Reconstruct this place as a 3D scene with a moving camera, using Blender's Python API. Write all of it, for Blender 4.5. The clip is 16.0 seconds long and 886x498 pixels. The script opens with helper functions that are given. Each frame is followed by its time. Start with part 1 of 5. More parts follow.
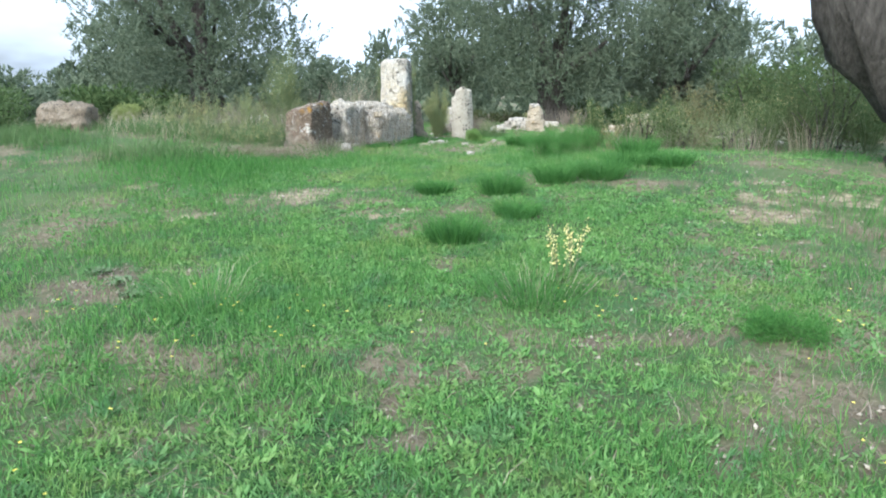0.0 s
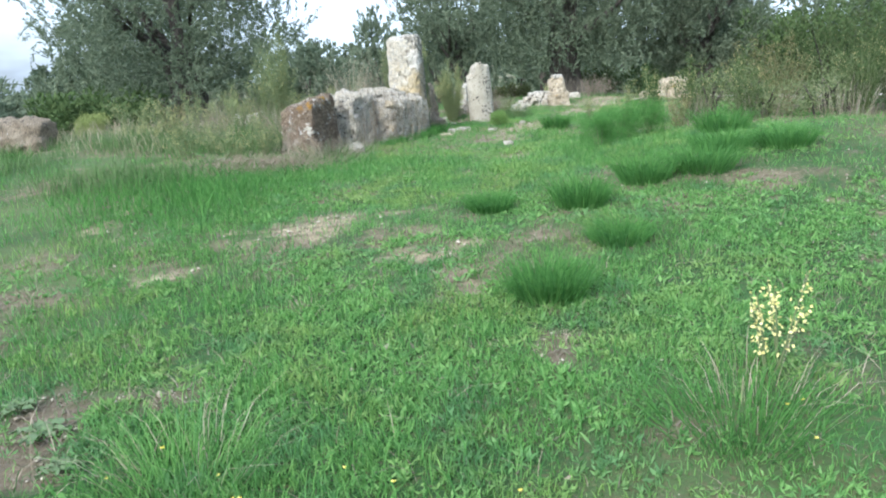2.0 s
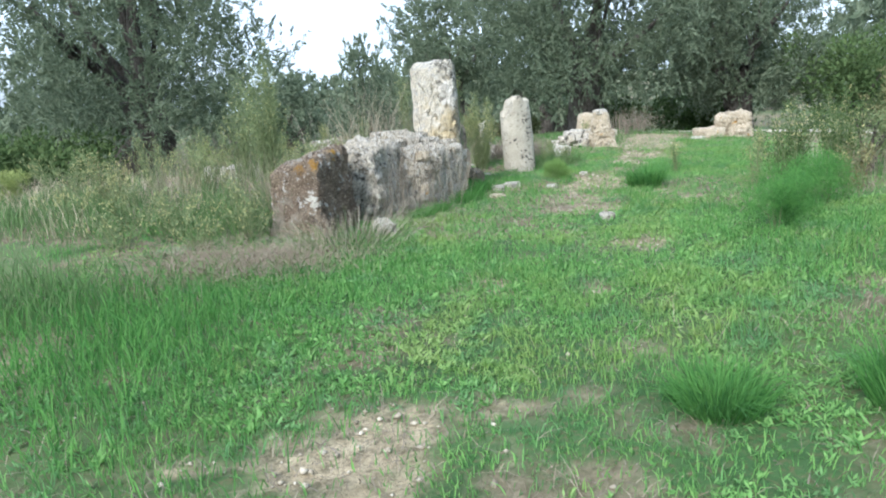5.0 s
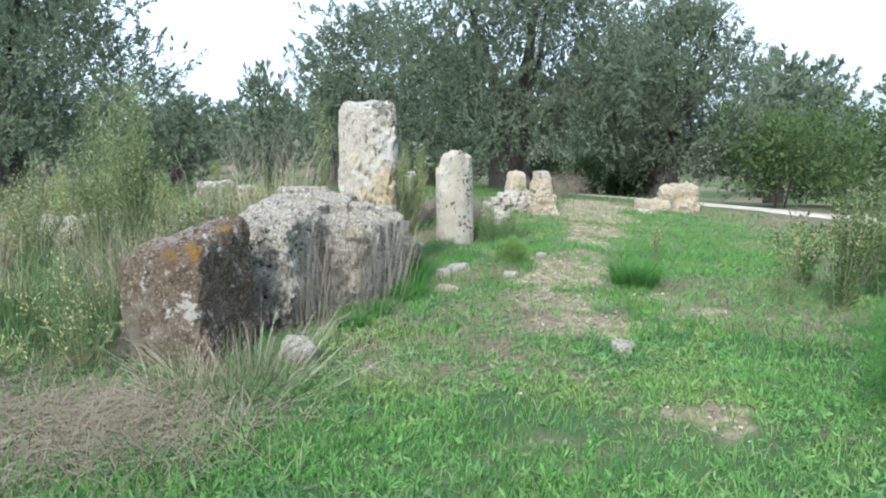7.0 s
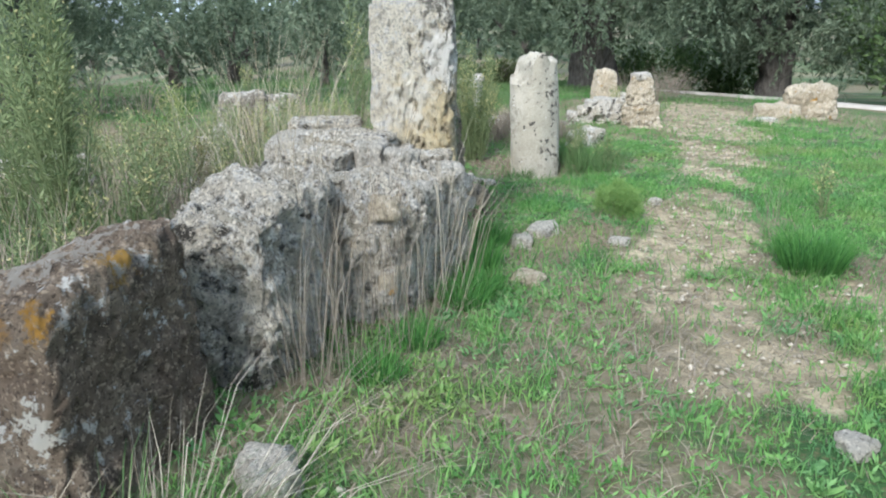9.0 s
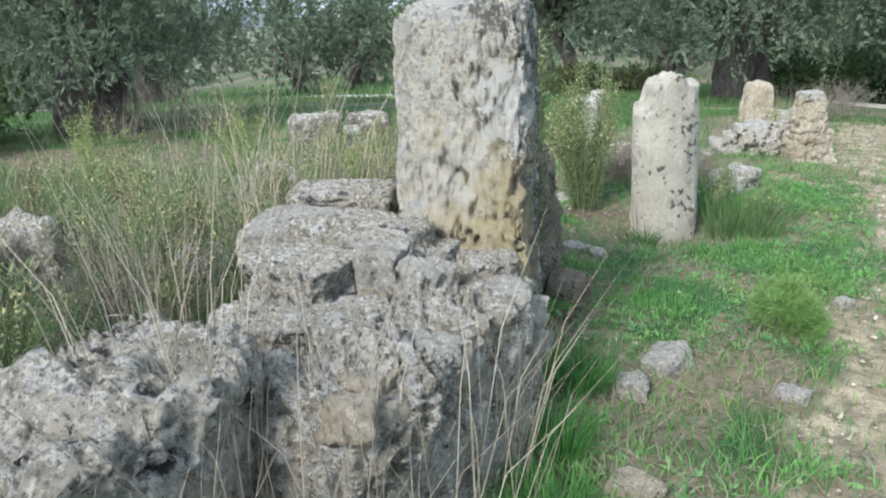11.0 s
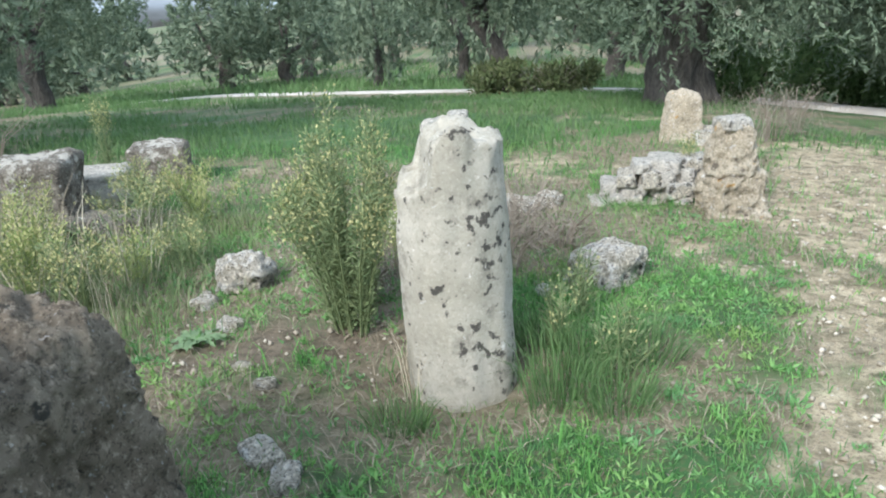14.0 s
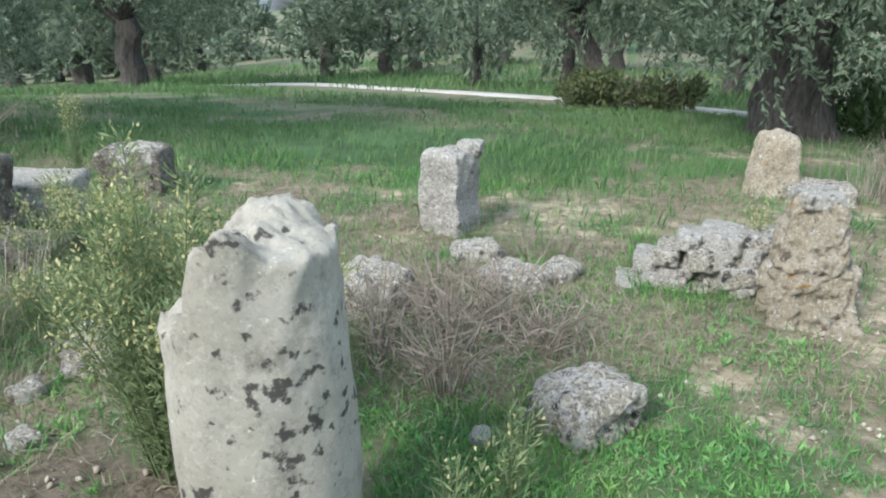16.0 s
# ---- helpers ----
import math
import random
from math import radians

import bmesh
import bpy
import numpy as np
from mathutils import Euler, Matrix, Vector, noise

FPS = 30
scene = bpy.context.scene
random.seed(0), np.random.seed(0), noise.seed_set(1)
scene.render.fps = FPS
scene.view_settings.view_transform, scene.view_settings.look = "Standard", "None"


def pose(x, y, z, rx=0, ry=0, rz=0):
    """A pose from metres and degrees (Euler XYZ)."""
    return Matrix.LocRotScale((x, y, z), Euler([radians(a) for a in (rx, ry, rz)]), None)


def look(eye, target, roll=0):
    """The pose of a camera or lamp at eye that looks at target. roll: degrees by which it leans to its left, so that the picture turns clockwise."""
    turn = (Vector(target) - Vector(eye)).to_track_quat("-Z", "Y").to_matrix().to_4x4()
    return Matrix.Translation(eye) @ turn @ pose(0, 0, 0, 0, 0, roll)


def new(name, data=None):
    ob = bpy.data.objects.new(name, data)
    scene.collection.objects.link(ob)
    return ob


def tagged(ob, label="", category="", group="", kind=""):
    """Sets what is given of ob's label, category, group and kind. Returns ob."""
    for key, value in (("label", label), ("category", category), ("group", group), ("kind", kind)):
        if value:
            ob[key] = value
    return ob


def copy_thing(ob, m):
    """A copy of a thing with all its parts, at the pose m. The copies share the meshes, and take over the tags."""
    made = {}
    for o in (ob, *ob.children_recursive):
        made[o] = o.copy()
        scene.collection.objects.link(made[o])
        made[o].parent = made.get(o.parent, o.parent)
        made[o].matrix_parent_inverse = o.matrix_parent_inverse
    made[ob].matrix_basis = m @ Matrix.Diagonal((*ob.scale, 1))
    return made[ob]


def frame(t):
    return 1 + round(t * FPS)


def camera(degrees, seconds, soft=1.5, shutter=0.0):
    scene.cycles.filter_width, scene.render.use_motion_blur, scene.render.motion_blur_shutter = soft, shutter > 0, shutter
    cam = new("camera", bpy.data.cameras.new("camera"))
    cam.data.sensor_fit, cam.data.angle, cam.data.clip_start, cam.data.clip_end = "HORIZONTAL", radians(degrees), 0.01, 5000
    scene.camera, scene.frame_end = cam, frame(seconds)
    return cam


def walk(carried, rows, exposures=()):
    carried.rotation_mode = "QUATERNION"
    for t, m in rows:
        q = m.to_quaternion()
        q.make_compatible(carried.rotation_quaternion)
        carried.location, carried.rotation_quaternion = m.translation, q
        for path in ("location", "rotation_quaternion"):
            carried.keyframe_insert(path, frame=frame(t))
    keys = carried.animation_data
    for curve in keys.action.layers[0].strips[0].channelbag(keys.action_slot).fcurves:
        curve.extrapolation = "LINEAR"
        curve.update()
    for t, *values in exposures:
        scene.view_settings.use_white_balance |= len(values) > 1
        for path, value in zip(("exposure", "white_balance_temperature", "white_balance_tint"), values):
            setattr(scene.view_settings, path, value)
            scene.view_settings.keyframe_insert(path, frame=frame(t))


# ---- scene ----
cam = camera(59.3, 16.0, soft=2.0)
METRES, EYE, TILT, LEAN, TURN = 16.3, 1.5, 0.0, 0.0, 1.7
ROWS = [
    (0.0, 0.0, 0.0, 0.0, -0.02, -13.01, 0.1),
    (0.5, -0.0029, 0.0336, -0.0011, 0.26, -12.53, 0.4),
    (1.0, -0.0104, 0.0666, -0.0007, -2.39, -13.4, 2.29),
    (1.5, -0.0182, 0.0983, 0.0006, -1.76, -14.45, 3.76),
    (2.0, -0.0293, 0.1308, 0.0016, -1.05, -14.83, 4.46),
    (2.5, -0.0344, 0.1623, 0.0016, -0.89, -14.81, 5.06),
    (3.0, -0.0449, 0.1975, -0.0002, 0.12, -14.36, 5.64),
    (3.5, -0.0541, 0.2295, -0.001, -0.33, -14.02, 5.22),
    (6.0, -0.0808, 0.4033, 0.0058, -5.74, -12.4, 2.2),
    (6.5, -0.0855, 0.436, 0.0059, -7.24, -11.08, 1.23),
    (7.0, -0.0866, 0.4711, 0.0083, -10.01, -10.27, -0.45),
    (7.5, -0.0791, 0.5029, 0.0119, -11.59, -9.79, -0.75),
    (8.0, -0.0751, 0.5386, 0.0131, -12.87, -10.55, -0.99),
    (8.5, -0.0685, 0.5687, 0.0125, -10.31, -15.2, -0.26),
    (9.0, -0.0678, 0.5998, 0.0114, -5.1, -18.38, 0.85),
    (11.5, -0.0349, 0.7385, 0.0108, 4.42, -17.68, 1.55),
    (12.0, -0.0243, 0.769, 0.0109, -0.45, -18.91, 0.78),
    (12.5, -0.0084, 0.7935, 0.011, 1.21, -18.93, 2.37),
    (13.0, 0.0045, 0.8219, 0.0095, 1.27, -19.44, 2.96),
    (13.5, 0.0176, 0.8447, 0.0099, 0.22, -19.44, 2.21),
    (14.0, 0.0335, 0.8673, 0.0091, 2.43, -19.28, 2.29),
    (14.5, 0.0431, 0.8901, 0.0099, 4.4, -19.29, 1.25),
    (15.0, 0.055, 0.9114, 0.009, 8.63, -19.07, 1.77),
    (15.5, 0.0666, 0.9307, 0.0086, 12.04, -19.09, 1.14),
    (16.0, 0.0737, 0.9561, 0.0084, 11.61, -19.47, -0.61),
]
PATH = [(t, pose(0, 0, EYE, TILT, LEAN, TURN) @ pose(METRES * x, METRES * y, METRES * z, 90 + pitch, roll, yaw)) for t, x, y, z, yaw, pitch, roll in ROWS]
PATH += [(3.7, look((-1.038, 3.929, 1.518), (-1.157, 5.876, 1.077), -5.8)), (5.8, look((-1.483, 6.309, 1.579), (-1.378, 8.258, 1.141), -3.0)),
         (9.2, look((-1.392, 9.922, 1.715), (-1.287, 11.794, 1.020), -0.7)), (11.3, look((-0.975, 11.810, 1.703), (-1.216, 13.698, 1.091), -2.0))]
PATH.sort(key=lambda row: row[0])
KELVIN, TINT = 5900, 11
walk(cam, PATH, [(0.0, 0.60, KELVIN, TINT), (7.0, 0.58, KELVIN, TINT), (11.5, 0.52, KELVIN, TINT), (12.5, 0.64, KELVIN, TINT), (13.4, 0.80, KELVIN, TINT), (14.5, 0.57, KELVIN, TINT), (16.0, 0.54, KELVIN, TINT)])

# ---- light ----
SUN_AZ, SUN_EL = 207.0, 38.0          # degrees: azimuth clockwise from +y, elevation
world = bpy.data.worlds.new("sky_world")
scene.world = world
world.use_nodes = True
wn, wl = world.node_tree.nodes, world.node_tree.links
wn.clear()
w_out = wn.new("ShaderNodeOutputWorld")
w_bg = wn.new("ShaderNodeBackground")
w_sky = wn.new("ShaderNodeTexSky")
w_sky.sky_type, w_sky.sun_disc = "NISHITA", False
w_sky.sun_elevation, w_sky.sun_rotation = radians(SUN_EL), radians(SUN_AZ)
w_sky.air_density, w_sky.dust_density = 1.0, 2.5
w_tc = wn.new("ShaderNodeTexCoord")
w_map = wn.new("ShaderNodeMapping")
w_map.inputs["Scale"].default_value = (1.0, 1.0, 2.6)
w_cl = wn.new("ShaderNodeTexNoise")
w_cl.inputs["Scale"].default_value, w_cl.inputs["Detail"].default_value = 1.7, 6
w_ramp = wn.new("ShaderNodeMapRange")
w_ramp.inputs["From Min"].default_value, w_ramp.inputs["From Max"].default_value = 0.33, 0.53
w_mix = wn.new("ShaderNodeMix")
w_mix.data_type = "RGBA"
w_mix.inputs["B"].default_value = (7.6, 9.0, 10.5, 1)
wl.new(w_tc.outputs["Generated"], w_map.inputs["Vector"])
wl.new(w_map.outputs["Vector"], w_cl.inputs["Vector"])
wl.new(w_cl.outputs["Fac"], w_ramp.inputs["Value"])
wl.new(w_ramp.outputs["Result"], w_mix.inputs["Factor"])
wl.new(w_sky.outputs["Color"], w_mix.inputs["A"])
wl.new(w_mix.outputs["Result"], w_bg.inputs["Color"])
w_bg.inputs["Strength"].default_value = 0.128
wl.new(w_bg.outputs["Background"], w_out.inputs["Surface"])

sun_data = bpy.data.lights.new("sun", "SUN")
sun_data.energy, sun_data.angle, sun_data.color = 3.8, radians(14), (1.0, 0.95, 0.875)
sun = new("sun", sun_data)
_a, _e = radians(SUN_AZ), radians(SUN_EL)
sun.matrix_world = look((40 * math.sin(_a) * math.cos(_e), 40 * math.cos(_a) * math.cos(_e), 40 * math.sin(_e)), (0, 0, 0))


# ---- materials ----
def material(name, rough=0.9):
    m = bpy.data.materials.new(name)
    m.use_nodes = True
    nt = m.node_tree
    b = nt.nodes["Principled BSDF"]
    b.inputs["Roughness"].default_value = rough
    b.inputs["Specular IOR Level"].default_value = 0.25
    return m, nt, b


def node(nt, kind, **inputs):
    n = nt.nodes.new(kind)
    for k, v in inputs.items():
        n.inputs[k].default_value = v
    return n


def noise_fac(nt, scale, detail=5, lo=0.35, hi=0.65, coords=None, rough=0.6):
    n = node(nt, "ShaderNodeTexNoise", Scale=scale, Detail=detail, Roughness=rough)
    if coords is not None:
        nt.links.new(coords, n.inputs["Vector"])
    r = nt.nodes.new("ShaderNodeMapRange")
    r.inputs["From Min"].default_value, r.inputs["From Max"].default_value = lo, hi
    nt.links.new(n.outputs["Fac"], r.inputs["Value"])
    return r.outputs["Result"]


def mix(nt, fac, a, b):
    n = nt.nodes.new("ShaderNodeMix")
    n.data_type = "RGBA"
    if isinstance(fac, float):
        n.inputs["Factor"].default_value = fac
    else:
        nt.links.new(fac, n.inputs["Factor"])
    for key, v in (("A", a), ("B", b)):
        if isinstance(v, tuple):
            n.inputs[key].default_value = (*v, 1)
        else:
            nt.links.new(v, n.inputs[key])
    return n.outputs["Result"]


def bump(nt, b, height, strength, distance):
    n = node(nt, "ShaderNodeBump", Strength=strength, Distance=distance)
    nt.links.new(height, n.inputs["Height"])
    nt.links.new(n.outputs["Normal"], b.inputs["Normal"])


def stone_material(name, base, light, dark, spots=0.5, spot_scale=9.0, orange=0.0, relief=0.6, pale=0.0, grain=0.6, side=None, edge=0.02, pale_scale=19.0, yellow=0.0, growths=(), speckle=0.0):
    """Weathered limestone: two tones, fine dark and pale speckle, lichen in blotches and orange lichen where asked.
    side: the direction in which the blotches crowd, also used to paint in a shaded face; growths: lichen colonies and
    pale patches (centre, reach, scale, colour, edge)."""
    m, nt, b = material(name, 0.95)
    tc = nt.nodes.new("ShaderNodeTexCoord")
    co = tc.outputs["Object"]
    col = mix(nt, noise_fac(nt, 3.0, 6, 0.38, 0.62, co), base, light)
    col = mix(nt, noise_fac(nt, 7.0, 6, 0.53, 0.70, co, 0.7), col, tuple(0.6 * c for c in base))
    fine = noise_fac(nt, 30.0, 7, 0.53, 0.60, co, 0.78)
    gm = nt.nodes.new("ShaderNodeMath")
    gm.operation = "MULTIPLY"
    gm.inputs[1].default_value = 0.62 * grain
    nt.links.new(fine, gm.inputs[0])
    col = mix(nt, gm.outputs["Value"], col, tuple(0.22 * c for c in base))
    if pale:
        col = mix(nt, noise_fac(nt, pale_scale, 5, 0.66 - 0.12 * pale, 0.71 - 0.12 * pale, co, 0.75), col, (0.74, 0.72, 0.66))
    if spots:
        n = node(nt, "ShaderNodeTexNoise", Scale=spot_scale, Detail=3, Roughness=0.55)
        nt.links.new(co, n.inputs["Vector"])
        big = node(nt, "ShaderNodeTexNoise", Scale=spot_scale * 0.22, Detail=2)
        nt.links.new(co, big.inputs["Vector"])
        ad = nt.nodes.new("ShaderNodeMath")
        ad.operation = "MULTIPLY_ADD"
        ad.inputs[1].default_value = 0.45
        nt.links.new(big.outputs["Fac"], ad.inputs[0])
        nt.links.new(n.outputs["Fac"], ad.inputs[2])
        total = ad.outputs["Value"]
        # darkens the colour towards side: crowded blotches, and shade painted on that face
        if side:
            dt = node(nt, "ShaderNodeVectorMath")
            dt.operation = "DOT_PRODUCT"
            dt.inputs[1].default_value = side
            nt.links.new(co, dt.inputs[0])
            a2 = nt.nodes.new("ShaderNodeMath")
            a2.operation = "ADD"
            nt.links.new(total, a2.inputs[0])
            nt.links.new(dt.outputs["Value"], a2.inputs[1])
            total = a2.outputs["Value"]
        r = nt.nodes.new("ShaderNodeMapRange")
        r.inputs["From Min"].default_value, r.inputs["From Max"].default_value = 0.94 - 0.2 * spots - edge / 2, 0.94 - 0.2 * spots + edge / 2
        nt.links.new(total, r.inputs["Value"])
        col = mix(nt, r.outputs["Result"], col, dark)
    for scale, tone in ((64.0, tuple(0.25 * c for c in base)), (52.0, tuple(min(1.6, 0.93 / light[0]) * c for c in light))):
        sm = nt.nodes.new("ShaderNodeMath")
        sm.operation = "MULTIPLY"
        sm.inputs[1].default_value = 0.75 * grain
        nt.links.new(noise_fac(nt, scale, 4, 0.55 - speckle, 0.62 - speckle, co, 0.7), sm.inputs[0])
        col = mix(nt, sm.outputs["Value"], col, tone)
    if orange:
        col = mix(nt, noise_fac(nt, 5.5, 4, 0.71 - 0.12 * orange, 0.76 - 0.12 * orange, co), col, (0.50, 0.27, 0.05))
    if yellow:
        col = mix(nt, noise_fac(nt, 4.5, 6, 0.66 - 0.16 * yellow, 0.80 - 0.16 * yellow, co, 0.7), col, (0.74, 0.63, 0.38))
    for centre, reach, scale, colour, fade in growths:
        dist = nt.nodes.new("ShaderNodeVectorMath")
        dist.operation = "DISTANCE"
        dist.inputs[1].default_value = centre
        nt.links.new(co, dist.inputs[0])
        gn = node(nt, "ShaderNodeTexNoise", Scale=scale, Detail=6, Roughness=0.7)
        nt.links.new(co, gn.inputs["Vector"])
        gd = nt.nodes.new("ShaderNodeMath")
        gd.operation = "MULTIPLY_ADD"
        gd.inputs[1].default_value = -0.28 / reach
        nt.links.new(dist.outputs["Value"], gd.inputs[0])
        nt.links.new(gn.outputs["Fac"], gd.inputs[2])
        gr = nt.nodes.new("ShaderNodeMapRange")
        gr.inputs["From Min"].default_value, gr.inputs["From Max"].default_value = 0.36 - fade / 2, 0.36 + fade / 2
        nt.links.new(gd.outputs["Value"], gr.inputs["Value"])
        col = mix(nt, gr.outputs["Result"], col, colour)
    nt.links.new(col, b.inputs["Base Color"])
    bump(nt, b, noise_fac(nt, 42.0, 10, 0.2, 0.8, co, 0.85), relief, 0.034)
    return m


def leaf_material(name, a, b_col, shine=0.35, through_light=0.25, patch=None):
    m, nt, b = material(name, 0.75)
    b.inputs["Specular IOR Level"].default_value = 0.5 * shine
    g = nt.nodes.new("ShaderNodeNewGeometry")
    col = mix(nt, g.outputs["Random Per Island"], a, b_col)
    if patch:
        co = nt.nodes.new("ShaderNodeTexCoord").outputs["Object"]
        for scale, tone in ((1.1, patch[0]), (2.7, patch[1])):
            col = mix(nt, noise_fac(nt, scale, 4, 0.50, 0.64, co), col, mix(nt, g.outputs["Random Per Island"], tuple(0.6 * c for c in tone), tone))
    nt.links.new(col, b.inputs["Base Color"])
    tr = nt.nodes.new("ShaderNodeBsdfTranslucent")
    nt.links.new(mix(nt, g.outputs["Random Per Island"], tuple(min(1, 1.3 * c) for c in a), tuple(min(1, 1.3 * c) for c in b_col)), tr.inputs["Color"])
    ms = node(nt, "ShaderNodeMixShader", Fac=through_light)
    nt.links.new(b.outputs["BSDF"], ms.inputs[1])
    nt.links.new(tr.outputs["BSDF"], ms.inputs[2])
    nt.links.new(ms.outputs["Shader"], nt.nodes["Material Output"].inputs["Surface"])
    return m


def bark_material(name, a, b_col):
    m, nt, b = material(name, 0.95)
    co = nt.nodes.new("ShaderNodeTexCoord").outputs["Object"]
    mp = node(nt, "ShaderNodeMapping", Scale=(6.0, 6.0, 1.6))
    nt.links.new(co, mp.inputs["Vector"])
    f = noise_fac(nt, 3.0, 7, 0.35, 0.65, mp.outputs["Vector"], 0.7)
    nt.links.new(mix(nt, f, a, b_col), b.inputs["Base Color"])
    bump(nt, b, f, 0.9, 0.05)
    return m


# side: dark lichen plus the shade of the right face, painted into the colour
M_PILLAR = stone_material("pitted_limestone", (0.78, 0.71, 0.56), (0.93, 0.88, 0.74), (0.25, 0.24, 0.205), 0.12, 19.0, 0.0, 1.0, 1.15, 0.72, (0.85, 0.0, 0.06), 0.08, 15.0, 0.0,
                          [((0.16, -0.33, 0.72), 0.55, 5.0, (0.78, 0.65, 0.39), 0.30), ((-0.05, -0.33, 1.02), 0.22, 8.0, (0.90, 0.85, 0.72), 0.18), ((0.20, -0.33, 1.30), 0.30, 15.0, (0.88, 0.85, 0.76), 0.05), ((0.0, 0.0, 1.66), 0.34, 14.0, (0.74, 0.72, 0.66), 0.07)], 0.03)
M_COLUMN = stone_material("grey_limestone", (0.39, 0.36, 0.285), (0.50, 0.465, 0.38), (0.085, 0.078, 0.066), 0.17, 21.0, 0.0, 0.6, 0.2, 0.25, (0.14, -0.20, 0.0), 0.06)
# side: the boulder's shaded right face is painted in with the dark blotches
M_BLOCK = stone_material("brown_lichened_stone", (0.21, 0.155, 0.11), (0.36, 0.285, 0.205), (0.115, 0.088, 0.066), 0.26, 12.0, 0.0, 1.0, 0.75, 1.0, (0.42, 0.1, 0.0), 0.22, 11.0, 0.0,
                         [((-0.20, -0.36, 0.28), 0.30, 9.0, (0.36, 0.31, 0.24), 0.18), ((0.22, -0.33, 0.76), 0.09, 20.0, (0.46, 0.25, 0.05), 0.12), ((0.24, -0.02, 0.81), 0.10, 22.0, (0.42, 0.25, 0.06), 0.12), ((0.06, -0.35, 0.72), 0.09, 26.0, (0.36, 0.21, 0.07), 0.16),
                          ((0.19, -0.37, 0.44), 0.11, 24.0, (0.72, 0.69, 0.60), 0.04), ((0.27, -0.24, 0.40), 0.06, 18.0, (0.62, 0.60, 0.53), 0.03), ((0.0, 0.0, 0.76), 0.30, 24.0, (0.42, 0.38, 0.32), 0.06)])
M_RUBBLE = stone_material("grey_rubble_stone", (0.45, 0.405, 0.315), (0.72, 0.66, 0.54), (0.075, 0.068, 0.056), 0.40, 13.0, 0.0, 1.0, 1.25, 1.0, None, 0.08, 13.0, speckle=0.02)
M_SLAB = stone_material("dark_brown_stone", (0.29, 0.235, 0.17), (0.42, 0.355, 0.265), (0.08, 0.075, 0.06), 0.32, 14.0, 0.0, 1.0, 0.3, 0.8, None, 0.10, 22.0)
M_WARM = stone_material("warm_limestone", (0.47, 0.395, 0.28), (0.64, 0.565, 0.43), (0.20, 0.17, 0.13), 0.16, 12.0, 0.7, 0.9, 0.5, 0.7, None, 0.08)
M_PALE = stone_material("pale_limestone", (0.45, 0.42, 0.35), (0.64, 0.60, 0.52), (0.19, 0.175, 0.145), 0.2, 18.0, 0.0, 0.9, 0.6, 0.75, None, 0.06)
# darker towards the bottom, with a ragged pale patch over the top
M_ASHLAR = stone_material("dark_squared_stone", (0.19, 0.165, 0.13), (0.31, 0.28, 0.225), (0.07, 0.06, 0.05), 0.6, 9.0, 0.0, 0.9, 0.3, 0.8, (0.0, 0.0, -0.15), 0.14, 19.0, 0.0, [((0.0, 0.0, 0.56), 0.40, 12.0, (0.58, 0.55, 0.47), 0.10)])
M_OLIVE = leaf_material("olive_leaf", (0.085, 0.118, 0.072), (0.205, 0.25, 0.17), 0.15, 0.35)
M_BUSH = leaf_material("bush_leaf", (0.05, 0.09, 0.03), (0.105, 0.155, 0.06), 0.3, 0.25)
M_SCRUB = leaf_material("scrub_leaf", (0.06, 0.085, 0.034), (0.135, 0.155, 0.07), 0.2, 0.25)
M_WEED = leaf_material("weed_leaf", (0.12, 0.17, 0.075), (0.225, 0.265, 0.13), 0.3, 0.25)
M_DRY_WEED = leaf_material("withered_weed_leaf", (0.12, 0.12, 0.055), (0.22, 0.20, 0.105), 0.2, 0.2)
M_THISTLE = leaf_material("grey_green_leaf", (0.11, 0.175, 0.085), (0.19, 0.265, 0.14), 0.3, 0.2)
M_FEATHER = leaf_material("feathery_leaf", (0.12, 0.22, 0.06), (0.24, 0.36, 0.12), 0.2, 0.35)
M_FAR_GRASS = leaf_material("meadow_blade", (0.075, 0.14, 0.05), (0.145, 0.225, 0.09), 0.2, 0.3)
M_BLOOM = leaf_material("seed_head", (0.33, 0.32, 0.14), (0.48, 0.45, 0.22), 0.1, 0.2)
M_YELLOW = leaf_material("yellow_petal", (0.78, 0.64, 0.10), (0.86, 0.76, 0.24), 0.2, 0.2)
M_GOLD = leaf_material("yellow_green_leaf", (0.17, 0.23, 0.075), (0.35, 0.39, 0.15), 0.2, 0.3)
M_CREAM = leaf_material("cream_petal", (0.72, 0.62, 0.22), (0.80, 0.73, 0.38), 0.2, 0.2)
M_GRASS = leaf_material("grass_blade", (0.07, 0.185, 0.052), (0.21, 0.40, 0.115), 0.25, 0.4, ((0.26, 0.38, 0.11), (0.12, 0.27, 0.115)))
M_GRASS_DARK = leaf_material("dark_grass_blade", (0.05, 0.15, 0.04), (0.13, 0.30, 0.075), 0.25, 0.4)
M_FORB = leaf_material("forb_leaf", (0.10, 0.24, 0.065), (0.225, 0.40, 0.135), 0.3, 0.3, ((0.28, 0.40, 0.14), (0.15, 0.30, 0.13)))
M_STRAW = leaf_material("dry_straw", (0.30, 0.25, 0.17), (0.50, 0.44, 0.33), 0.2, 0.15)
M_PEBBLE = leaf_material("broken_stone", (0.22, 0.19, 0.14), (0.52, 0.47, 0.38), 0.1, 0.0)
M_THATCH = leaf_material("dead_thatch", (0.19, 0.155, 0.105), (0.37, 0.32, 0.235), 0.15, 0.1)
M_STALK = leaf_material("dead_stalk", (0.23, 0.20, 0.15), (0.42, 0.38, 0.30), 0.15, 0.1)
